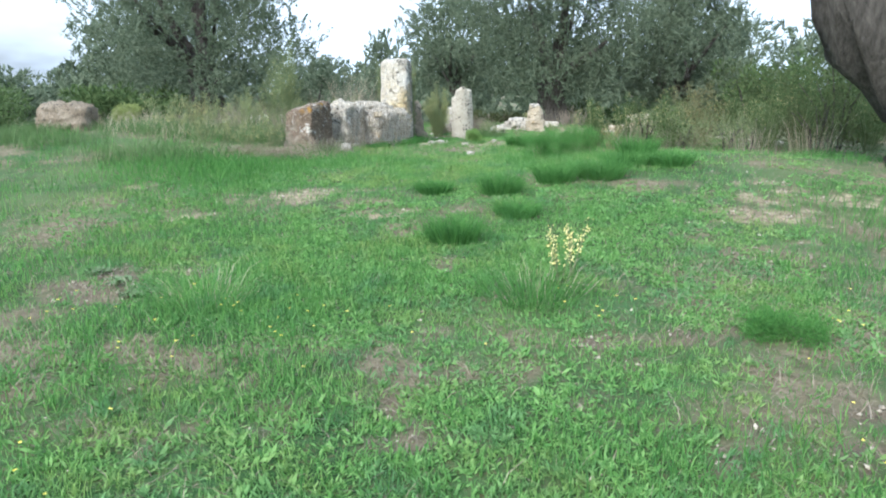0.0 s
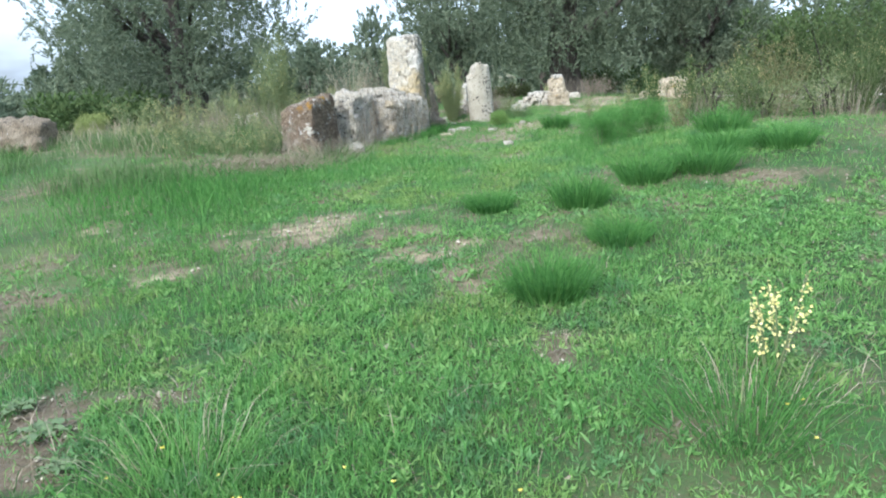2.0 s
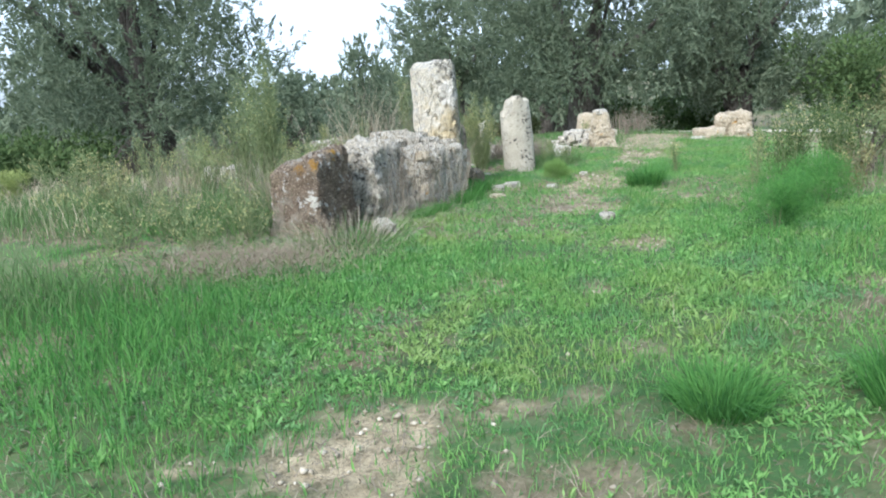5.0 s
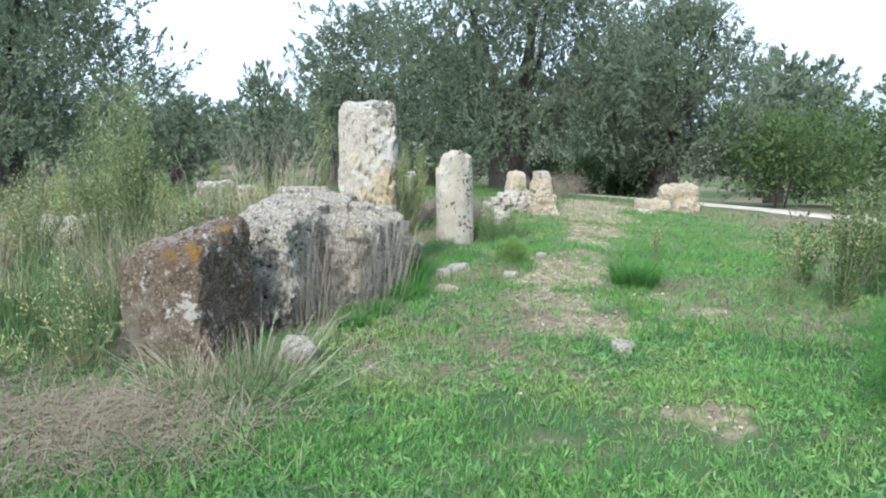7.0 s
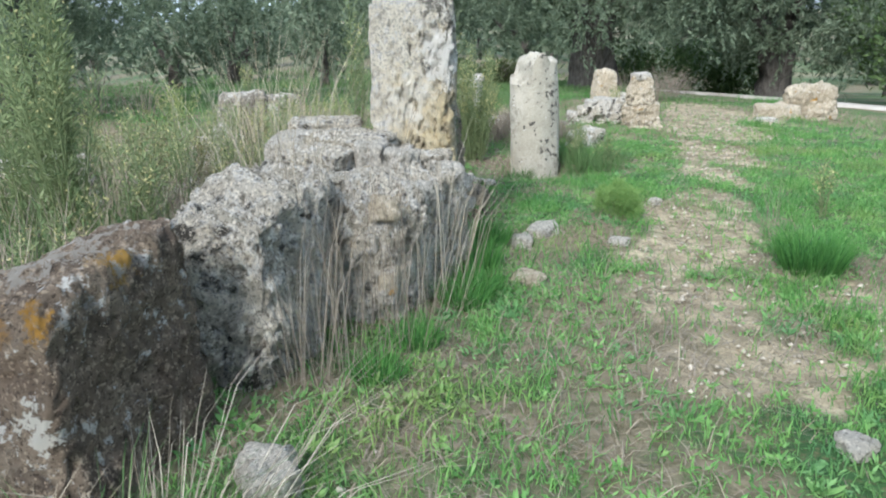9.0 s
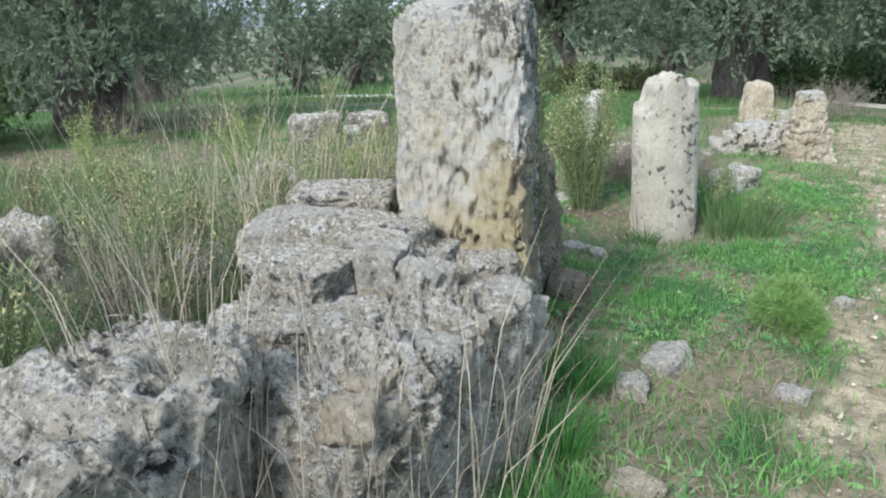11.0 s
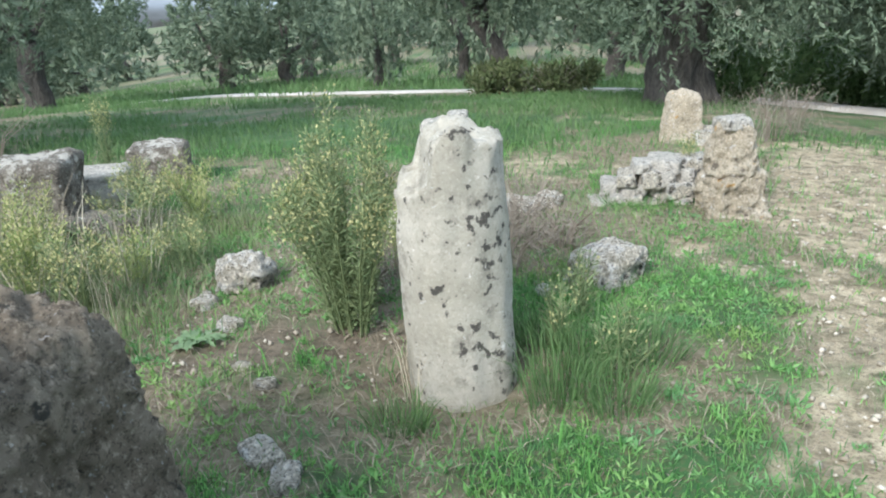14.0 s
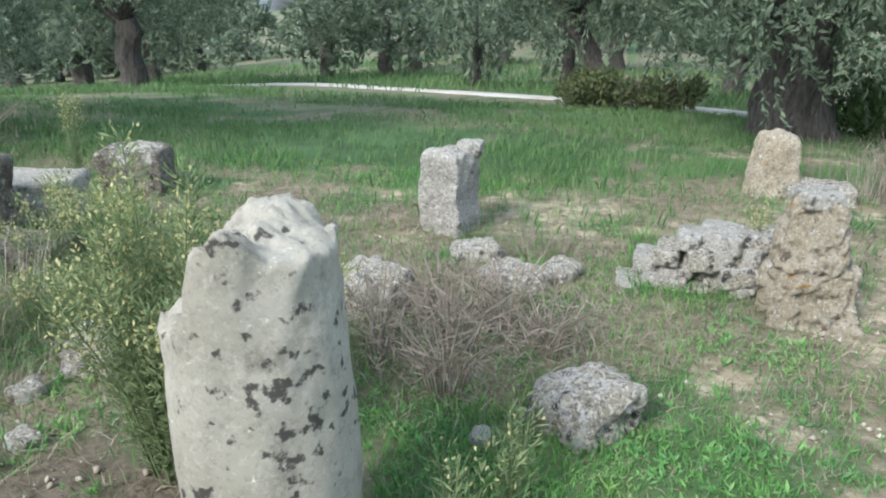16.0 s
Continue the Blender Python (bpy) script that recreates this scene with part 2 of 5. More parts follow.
M_TWIG = leaf_material("dead_twig", (0.15, 0.125, 0.095), (0.275, 0.24, 0.19), 0.1, 0.05)
M_BARK = bark_material("olive_bark", (0.055, 0.05, 0.043), (0.155, 0.14, 0.12))


# ---- numeric helpers ----
def vnoise(x, y, seed=0):
    """Smooth value noise, 0 to 1."""
    x, y = np.asarray(x, float), np.asarray(y, float)
    xi, yi = np.floor(x), np.floor(y)
    fx, fy = x - xi, y - yi
    fx, fy = fx * fx * (3 - 2 * fx), fy * fy * (3 - 2 * fy)

    def h(i, j):
        v = np.sin(i * 127.1 + j * 311.7 + seed * 74.7) * 43758.5453
        return v - np.floor(v)
    return (h(xi, yi) * (1 - fx) + h(xi + 1, yi) * fx) * (1 - fy) + (h(xi, yi + 1) * (1 - fx) + h(xi + 1, yi + 1) * fx) * fy


def fbm(x, y, seed=0, octaves=4):
    s, a, n = 0, 0.5, 0
    for k in range(octaves):
        s, n, a = s + a * vnoise(x * 2 ** k, y * 2 ** k, seed + k), n + a, a / 2
    return s / n


def smooth(a, b, v):
    u = np.clip((np.asarray(v, float) - a) / (b - a), 0, 1)
    return u * u * (3 - 2 * u)


KNOT_Y = np.array([-400, -60, -8, 0, 3, 5, 6.5, 8, 10, 12, 14, 16, 18, 20, 23, 27, 32, 38, 60, 100, 400.0])
KNOT_Z = np.array([-12, -6, -0.4, 0.0, 0.05, 0.09, 0.13, 0.22, 0.26, 0.20, 0.14, 0.09, 0.02, -0.02, -0.12, -0.42, -0.92, -1.6, -3.2, -4.5, -6])
KNOT_M = np.gradient(KNOT_Z, KNOT_Y)


def height(x, y):
    """Height of the ground: a low rise before the ruin, falling away behind it and to the sides."""
    x, y = np.asarray(x, float), np.asarray(y, float)
    i = np.clip(np.searchsorted(KNOT_Y, y) - 1, 0, len(KNOT_Y) - 2)
    d = KNOT_Y[i + 1] - KNOT_Y[i]
    u = np.clip((y - KNOT_Y[i]) / d, 0, 1)
    z = (2 * u ** 3 - 3 * u * u + 1) * KNOT_Z[i] + (u ** 3 - 2 * u * u + u) * d * KNOT_M[i] + (3 * u * u - 2 * u ** 3) * KNOT_Z[i + 1] + (u ** 3 - u * u) * d * KNOT_M[i + 1]
    z = z + 0.36 * np.exp(-((x + 5.5) / 3) ** 2 - ((y - 12.8) / 2.8) ** 2) + 0.16 * np.exp(-((x - 3.2) / 2.0) ** 2 - ((y - 9.6) / 2.6) ** 2)
    left, right = np.maximum(0, -x - 8), np.maximum(0, x - 9)
    z = z - 0.09 * left * left / (left + 4) - 0.04 * right * right / (right + 6)
    z = z - 0.12 * np.exp(-((x + 0.05) / 0.6) ** 2 - ((y - 17.0) / 0.45) ** 2)
    return z - 0.08 * np.minimum(np.maximum(0, x - 3), 6) * smooth(14, 22, y)


def h1(x, y):
    return float(height(x, y))


# trodden earth: (x, y, radius along x, radius along y, strength)
PATCHES = [(-1.85, 8.0, .30, .28, 1.1), (-3.55, 8.75, .18, .5, .8), (-3.2, 8.0, .25, .25, .55), (-.42, 8.7, .2, .16, .9), (-1.1, 8.28, .2, .12, .8), (-1.41, 9.12, .18, .12, .8),
           (-.87, 7.15, .22, .14, .9), (-.5, 7.29, .2, .12, .8), (-.54, 6.6, .2, .2, .9), (-2.55, 7.1, .15, .12, .7), (-.1, 5.95, .25, .12, .65), (-1.6, 6.36, .16, .12, .6), (-.17, 5.5, .14, .4, .65), (-.07, 4.7, .2, .2, .6), (-1.82, 5.25, .2, .16, .6),
           (-2.4, 4.8, .35, .4, .9), (-.45, 3.0, .25, .3, .6), (1.8, 2.9, .55, .45, .75), (.98, 4.0, .35, .22, .65),
           (2.5, 5.85, .4, .25, .8), (2.65, 6.95, .35, .2, .8), (3.7, 7.6, .7, .4, .9), (-1.12, 9.9, .2, .15, .62), (-.45, 9.7, .14, .14, .62), (.15, 10.8, .18, .22, .62), 
           (0.0, 12.5, .38, .2, 1.8), (.08, 13.4, .26, .32, 1.5), (.3, 14.05, .26, .3, 1.5), (.65, 14.7, .25, .45, 1.6), (1.1, 15.45, .24, .55, 1.1), (1.05, 12.9, .25, .5, .8),
           (1.45, 16.4, .24, .7, 1.1), (1.9, 17.6, .30, .8, 1.2), (2.5, 19.2, .45, .9, 1.6), (3.2, 20.8, .55, .9, 1.4),
           (-.9, 17.3, .8, .5, .8), (-1.0, 16.7, .5, .4, .8), (.6, 21.3, 1.6, .5, .9), (2.0, 22.0, 1.4, .6, .7), (-1.2, 20.7, 1.2, .35, .7),
           (-2.8, 10.8, .3, .2, .6), (-.9, 12.7, .35, .4, .5), (1.4, 19.0, .8, .4, .6), (2.4, 25.2, 1.2, 1.0, .8), (0.15, 15.0, .4, .3, .5), (1.7, 2.0, .7, .6, .7)]


def bareness(x, y):
    """Trodden earth, 0 to 1, with ragged edges."""
    v = 0.9 * (fbm(x * 1.3, y * 1.3, 3) - 0.5) + 1.1 * (fbm(x * 6, y * 6, 11, 4) - 0.5)
    b = np.zeros_like(np.asarray(x, float))
    for px, py, rx, ry, s in PATCHES:
        b = np.maximum(b, s * np.exp(-0.5 * (((x - px) / rx) ** 2 + ((y - py) / ry) ** 2)))
    return smooth(0.42, 0.86, 0.90 * b + v * 1.2 + 0.02)


def dryness(x, y):
    """How far the turf has dried to litter: little on the lawn, more around the ruin and on the bank."""
    v = fbm(x * 1.1, y * 1.1, 131) + 0.7 * (fbm(x * 3.4, y * 3.4, 133, 3) - 0.5) + 0.5 * (fbm(x * 8, y * 8, 137, 3) - 0.5)
    level = 0.20 + 0.11 * smooth(10.5, 13, y) * smooth(27, 20, y) + 0.16 * smooth(-2.2, -3.5, x) * smooth(11, 12.5, y) * smooth(22, 18, y)
    level = level + 0.16 * np.exp(-((x + 0.75) / 0.6) ** 2 - ((y - 12.9) / 1.3) ** 2) + 0.16 * np.exp(-((x + 0.4) / 1.2) ** 2 - ((y - 16.5) / 0.7) ** 2) + 0.12 * np.exp(-((x - 1.3) / 0.5) ** 2 - ((y - 12.6) / 1.0) ** 2)
    level = level + 0.22 * np.exp(-((x + 1.3) / 1.3) ** 2 - ((y - 18.2) / 1.3) ** 2) + 0.13 * np.exp(-((x - 0.8) / 2.2) ** 2 - ((y - 21.0) / 1.1) ** 2) + 0.06 * smooth(5, 3, y) - 0.10 * smooth(-1.3, -2.6, x) * smooth(12, 10.5, y)
    level = level + 0.12 * smooth(26, 44, y)
    return smooth(0.62, 0.95, v + level - 0.45 * lushness(x, y))


# rich green spots: (x, y, radius along x, radius along y)
LUSH = [(.3, 11.5, .45, .5), (.55, 12.4, .3, .5), (.75, 13.1, .3, .35), (2.2, 15.2, .8, .8), (1.1, 17.9, .5, .35), (.3, 17.9, .25, .25), (.6, 16.0, .4, .35), (-.35, 15.4, .2, .3), (-.85, 9.9, .5, .35), (-1.65, 10.5, .35, .25), (-2.2, 10.1, .4, .3), (.1, 9.6, .5, .5),
        (-.9, 5.4, .8, .7), (.6, 5.9, .4, .5), (.3, 2.4, .8, .5), (-1.0, 2.4, .7, .6), (-.6, 16.0, .25, .3), (2.4, 10.4, .8, .6), (-1.0, 13.2, .2, .5), (-3.2, 23.8, 3.5, 1.2), (3.2, 18.0, .6, 1.2)]


def lushness(x, y):
    b = np.zeros_like(np.asarray(x, float))
    for px, py, rx, ry in LUSH:
        b = np.maximum(b, np.exp(-0.5 * (((x - px) / rx) ** 2 + ((y - py) / ry) ** 2)))
    return b


def mesh_np(name, verts, faces, mat, uniform=None):
    """A mesh from arrays: faces is one (n, k) array or a list of such arrays."""
    me = bpy.data.meshes.new(name)
    verts = np.asarray(verts, np.float32)
    groups = faces if isinstance(faces, list) else [faces]
    loops = np.concatenate([f.reshape(-1) for f in groups]).astype(np.int32)
    totals = np.concatenate([np.full(len(f), f.shape[1], np.int32) for f in groups])
    starts = np.concatenate(([0], np.cumsum(totals)[:-1])).astype(np.int32)
    me.vertices.add(len(verts))
    me.vertices.foreach_set("co", verts.reshape(-1))
    me.loops.add(len(loops))
    me.loops.foreach_set("vertex_index", loops)
    me.polygons.add(len(totals))
    me.polygons.foreach_set("loop_start", starts)
    me.polygons.foreach_set("loop_total", totals)
    me.update(calc_edges=True)
    me.materials.append(mat)
    return me


def soft_shade(me):
    me.polygons.foreach_set("use_smooth", np.ones(len(me.polygons), bool))
    return me


def part(name, me, parent, label=""):
    ob = new(name, me)
    ob.parent = parent
    if label:
        ob["label"] = label
    return ob


# ---- ground ----
def axis(lo, hi, step, far, growth=1.16):
    mid = list(np.arange(lo, hi + 1e-6, step))
    out, s, v = [], step, hi
    while v < far:
        s *= growth
        v += s
        out.append(v)
    back, s, v = [], step, lo
    while v > -far:
        s *= growth
        v -= s
        back.append(v)
    return np.array(back[::-1] + mid + out)


gx, gy = axis(-5.5, 5.5, 0.07, 900), axis(0.5, 22.5, 0.07, 900)
GX, GY = np.meshgrid(gx, gy)
GZ = height(GX, GY) + 0.035 * (fbm(GX * 2.2, GY * 2.2, 5) - 0.5) + 0.02 * (fbm(GX * 9, GY * 9, 8, 3) - 0.5)
BARE = bareness(GX, GY)
GZ = GZ - 0.012 * BARE
nx, ny = len(gx), len(gy)
ii = (np.arange(ny - 1)[:, None] * nx + np.arange(nx - 1)[None]).reshape(-1)
M_GROUND, nt, b = material("soil_and_turf", 0.97)
att = nt.nodes.new("ShaderNodeAttribute")
att.attribute_name = "bare"
co = nt.nodes.new("ShaderNodeTexCoord").outputs["Object"]
turf = mix(nt, noise_fac(nt, 1.2, 5, 0.38, 0.62, co), (0.036, 0.085, 0.028), (0.058, 0.135, 0.042))
turf = mix(nt, noise_fac(nt, 0.35, 6, 0.48, 0.66, co), turf, (0.13, 0.17, 0.07))
turf = mix(nt, noise_fac(nt, 35.0, 4, 0.5, 0.7, co), turf, (0.13, 0.12, 0.06))
soil = mix(nt, noise_fac(nt, 5.0, 6, 0.36, 0.64, co), (0.30, 0.245, 0.155), (0.54, 0.455, 0.305))
soil = mix(nt, noise_fac(nt, 70.0, 4, 0.52, 0.7, co), soil, (0.17, 0.13, 0.09))
att2 = nt.nodes.new("ShaderNodeAttribute")
att2.attribute_name = "dry"
litter = mix(nt, noise_fac(nt, 14.0, 6, 0.38, 0.62, co, 0.7), (0.12, 0.105, 0.06), (0.25, 0.21, 0.14))
turf = mix(nt, att2.outputs["Fac"], turf, litter)
soil = mix(nt, noise_fac(nt, 9.0, 6, 0.45, 0.6, co, 0.7), soil, litter)
att3 = nt.nodes.new("ShaderNodeAttribute")
att3.attribute_name = "loam"
loam = mix(nt, noise_fac(nt, 18.0, 6, 0.38, 0.62, co, 0.7), (0.10, 0.08, 0.055), (0.205, 0.165, 0.115))
soil = mix(nt, att3.outputs["Fac"], soil, loam)
nt.links.new(mix(nt, att.outputs["Fac"], turf, soil), b.inputs["Base Color"])
bump(nt, b, noise_fac(nt, 45.0, 7, 0.25, 0.75, co, 0.7), 0.7, 0.02)
me = soft_shade(mesh_np("ground", np.stack([GX, GY, GZ], -1).reshape(-1, 3), np.stack([ii, ii + 1, ii + nx + 1, ii + nx], -1), M_GROUND))
dug = np.maximum(np.exp(-((GX + 0.9) / 1.1) ** 2 - ((GY - 17.2) / 0.8) ** 2), 0.7 * np.exp(-((GX - 1.8) / 1.2) ** 2 - ((GY - 2.8) / 1.4) ** 2))
dug = np.maximum(dug, 0.62 * np.exp(-((GX + 1.0) / 0.9) ** 2 - ((GY - 12.2) / 1.4) ** 2))
me.attributes.new("loam", "FLOAT", "POINT").data.foreach_set("value", np.maximum(smooth(0.1, 0.6, dug), 0.85 * smooth(7.4, 5.2, GY)).reshape(-1).astype(np.float32))
me.attributes.new("dry", "FLOAT", "POINT").data.foreach_set("value", dryness(GX, GY).reshape(-1).astype(np.float32))
me.attributes.new("bare", "FLOAT", "POINT").data.foreach_set("value", BARE.reshape(-1).astype(np.float32))
tagged(new("ground", me), "rough grassy olive grove ground with trodden earth patches", "ground", kind="structure")

# pale gravel track behind the ruin
ROAD = [(40, 6), (22, 12), (13, 18), (9.2, 21.4), (7.2, 24.2), (5.2, 28.2), (1.6, 33.4), (-1.7, 36.3), (-7.8, 38.4), (-14, 39.4), (-24, 41), (-60, 48)]
M_ROAD, nt, b = material("pale_gravel", 0.95)
co = nt.nodes.new("ShaderNodeTexCoord").outputs["Object"]
c = mix(nt, noise_fac(nt, 1.5, 6, 0.35, 0.65, co), (0.34, 0.31, 0.265), (0.48, 0.45, 0.395))
nt.links.new(mix(nt, noise_fac(nt, 40.0, 3, 0.5, 0.7, co), c, (0.35, 0.31, 0.26)), b.inputs["Base Color"])
pts = []
for (ax, ay), (bx, by) in zip(ROAD, ROAD[1:]):
    n = max(2, int(math.hypot(bx - ax, by - ay) / 0.6))
    pts += [(ax + (bx - ax) * k / n, ay + (by - ay) * k / n) for k in range(n)]
P = np.array(pts)
for _ in range(12):
    P[1:-1] = (P[:-2] + 2 * P[1:-1] + P[2:]) / 4
T = np.gradient(P, axis=0)
N = np.stack([-T[:, 1], T[:, 0]], -1) / np.linalg.norm(T, axis=1)[:, None]
rows_v = []
for k, off in enumerate((-0.75, -0.62, -0.25, 0.25, 0.62, 0.75)):
    q = P + N * (off + 0.6 * (fbm(P[:, 0] * 0.7, P[:, 1] * 0.7 + k, 21)[:, None] - 0.5))
    rows_v.append(np.c_[q, height(q[:, 0], q[:, 1]) + (-0.1 if k in (0, 5) else 0.05)])
V = np.stack(rows_v, 1)
n = len(P)
ii = (np.arange(n - 1)[:, None] * 6 + np.arange(5)[None]).reshape(-1)
tagged(new("road", soft_shade(mesh_np("road", V.reshape(-1, 3), np.stack([ii, ii + 1, ii + 7, ii + 6], -1), M_ROAD))),
       "pale gravel track crossing the olive grove", "road", kind="structure")


# ---- stones ----
def stone_mesh(name, size, mat, seed, n=18, box=0.75, rough=0.06, pits=0.0, taper=0.0, skew=0.0, slope=(0.0, 0.0), top=0.0):
    """A worked or broken stone, its base at z = 0. box: 1 is square, 0 is round; taper narrows the top; skew leans it along x;
    slope tips the top along x and y; top roughens it."""
    sx, sy, sz = size
    g = np.linspace(-1, 1, n + 1)
    A, B = np.meshgrid(g, g)
    A, B = A.reshape(-1), B.reshape(-1)
    one = np.ones_like(A)
    sides = [(A, B, one), (B, A, -one), (one, A, B), (-one, B, A), (B, one, A), (A, -one, B)]
    pts = np.concatenate([np.stack(s, -1) for s in sides])
    base = (np.arange(n)[:, None] * (n + 1) + np.arange(n)[None]).reshape(-1)
    quad = np.stack([base, base + 1, base + n + 2, base + n + 1], -1)
    faces = np.concatenate([quad + k * (n + 1) ** 2 for k in range(6)])
    key = np.round(pts * 1000).astype(int)
    _, first, inv = np.unique(key, axis=0, return_index=True, return_inverse=True)
    pts, faces = pts[first], inv.reshape(-1)[faces]
    p = 2 + 10 * box
    r = (np.abs(pts) ** p).sum(1) ** (1 / p)
    q = pts / r[:, None]
    nrm = np.sign(q) * np.abs(q) ** (p - 1)
    nrm /= np.linalg.norm(nrm, axis=1)[:, None]
    big = max(size)
    off = Vector((seed * 13.7, seed * 5.1, seed * 2.3))
    out = np.empty_like(q)
    for k in range(len(q)):
        w = Vector((q[k][0] * sx / 2, q[k][1] * sy / 2, q[k][2] * sz / 2))
        d = (noise.fractal((w + off) * (2.2 / big), 1.0, 2.0, 3) * 1.3 + 0.55 * noise.fractal((w + off) * (9 / big), 0.9, 2.0, 3)) * rough * min(size)
        if pits:
            v = Vector((w.x, w.y, w.z * 0.62)) + off
            c = noise.fractal(v * 8, 0.55, 2.3, 6) + 0.35 * noise.noise(v * 2.3)
            d -= pits * 1.5 * max(0.0, min(1.0, (c - 0.30) * 6.0)) + pits * 0.9 * max(0.0, min(1.0, (noise.fractal(v * 23, 0.6, 2.1, 3) - 0.18) * 5.0))
            d += pits * 0.5 * (1 - 2.4 * abs(noise.fractal(v * 18, 0.45, 2.3, 4)))
        w += Vector(nrm[k]) * d
        u = w.z / sz + 0.5
        s = 1 - taper * u
        x, y = w.x * s + skew * u * sz, w.y * s
        z = w.z + sz / 2
        if u > 0.5:
            z += (slope[0] * x + slope[1] * y) * (2 * u - 1)
            if top:
                z += top * noise.fractal(Vector((x * 4, y * 4, 0)) + off, 0.9, 2.0, 3) * (2 * u - 1)
        out[k] = (x, y, z)
    return soft_shade(mesh_np(name, out, faces, mat))


def stone(name, x, y, size, mat, seed, label, category="stone", turn=0.0, sink=0.06, z=None, tip=(0, 0), group="", **kw):
    ob = new(name, stone_mesh(name, size, mat, seed, **kw))
    ob.matrix_world = pose(x, y, (h1(x, y) - sink) if z is None else z, tip[0], tip[1], turn)
    return tagged(ob, label, category, group)


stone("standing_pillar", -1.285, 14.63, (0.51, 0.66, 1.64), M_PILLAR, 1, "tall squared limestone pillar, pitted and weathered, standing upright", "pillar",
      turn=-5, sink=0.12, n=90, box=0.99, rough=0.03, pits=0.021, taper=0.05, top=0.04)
stone("brown_boulder", -2.40, 11.92, (0.52, 0.72, 0.76), M_BLOCK, 2, "brown broken stone block with orange and white lichen", "boulder", turn=-20, sink=0.12, n=60, box=0.95, rough=0.06, pits=0.010, slope=(0.22, 0.08), taper=0.10)
stone("wall_block", -1.99, 12.80, (0.44, 0.90, 0.78), M_RUBBLE, 3, "grey weathered stone block of the ruined wall", "wall block", turn=-12, sink=0.10, n=56, box=0.8, rough=0.08, pits=0.020, top=0.06)
stone("wall_block", -1.56, 13.74, (0.78, 1.25, 0.66), M_RUBBLE, 4, "grey pitted stone block of the ruined wall, crumbling on top", "wall block", turn=-24, sink=0.10, n=80, box=0.78, rough=0.08, pits=0.030, top=0.10)
stone("leaning_slab", -1.17, 15.72, (0.55, 0.88, 0.90), M_SLAB, 5, "dark brown rough stone standing behind the pillar", "slab", turn=-8, sink=0.10, n=56, box=0.42, rough=0.10, pits=0.014, taper=0.24, slope=(-0.25, 0.0))
stone("stacked_stone", 1.72, 19.62, (0.41, 0.38, 0.40), M_WARM, 6, "warm tan limestone block under another", "stone", turn=8, sink=0.10, n=30, box=0.55, rough=0.09, pits=0.012, slope=(0.12, 0.0))
stone("stacked_stone", 1.70, 19.64, (0.37, 0.34, 0.36), M_WARM, 7, "tan limestone block with orange lichen on another", "stone", z=0.27 + h1(1.72, 19.62), turn=-9, n=30, box=0.45, rough=0.10, pits=0.012, taper=0.32)
stone("cap_stone", 1.69, 19.62, (0.22, 0.2, 0.09), M_PALE, 27, "flat white stone capping the stacked blocks", "stone", z=0.585 + h1(1.72, 19.62), turn=20, n=14, box=0.4, rough=0.12)
stone("ruin_stub", 2.0, 22.5, (0.44, 0.4, 0.58), M_WARM, 8, "pale upright stump of ruined wall", "stone", n=24, box=0.5, rough=0.09, taper=0.3)
stone("ruin_stub", 2.34, 22.4, (0.55, 0.34, 0.2), M_RUBBLE, 9, "low pale tail of ruined wall", "stone", n=20, box=0.5, rough=0.1)
stone("standing_stone", -0.39, 20.66, (0.33, 0.34, 0.62), M_PALE, 10, "pale lichened upright stone stump", "pillar", n=30, box=0.75, rough=0.06, taper=0.08, turn=-20)
stone("cap_stone", -0.27, 20.74, (0.17, 0.16, 0.09), M_PALE, 11, "small white stone lying on the upright stump", "stone", z=h1(-.4, 20.78) + 0.52, n=12, box=0.4, rough=0.1)
stone("ashlar_block", -3.28, 19.45, (0.54, 0.55, 0.60), M_ASHLAR, 12, "grey squared stone block with pale top", "block", n=30, box=0.8, rough=0.05, turn=12)
stone("ashlar_block", -3.35, 20.15, (0.75, 0.5, 0.36), M_PALE, 13, "long pale stone slab on the ground", "block", n=26, box=0.85, rough=0.05, turn=15)
stone("ashlar_block", -3.05, 21.0, (0.52, 0.42, 0.42), M_ASHLAR, 14, "dark squared stone block with a flat pale top", "block", n=26, box=0.85, rough=0.05, turn=15)
stone("ashlar_block", -2.72, 19.3, (0.62, 0.42, 0.22), M_ASHLAR, 19, "low dark stone block sunk in the weeds", "block", n=24, box=0.8, rough=0.07, turn=10, sink=0.08)
stone("rock", 4.55, 20.75, (0.62, 0.5, 0.52), M_WARM, 15, "large pitted tan rock beside the path", "rock", n=30, box=0.35, rough=0.1, pits=0.02)
stone("rock", 4.05, 20.7, (0.55, 0.45, 0.25), M_WARM, 16, "low tan rock beside a larger one", "rock", n=20, box=0.35, rough=0.1)
stone("rock", 3.6, 20.1, (0.3, 0.2, 0.1), M_PALE, 17, "flat white stone in the grass", "rock", n=12, box=0.4, rough=0.1)
stone("rock", -6.6, 12.9, (0.85, 0.7, 0.62), M_SLAB, 18, "brown boulder on the grassy bank", "rock", n=28, box=0.3, rough=0.1, sink=0.15)
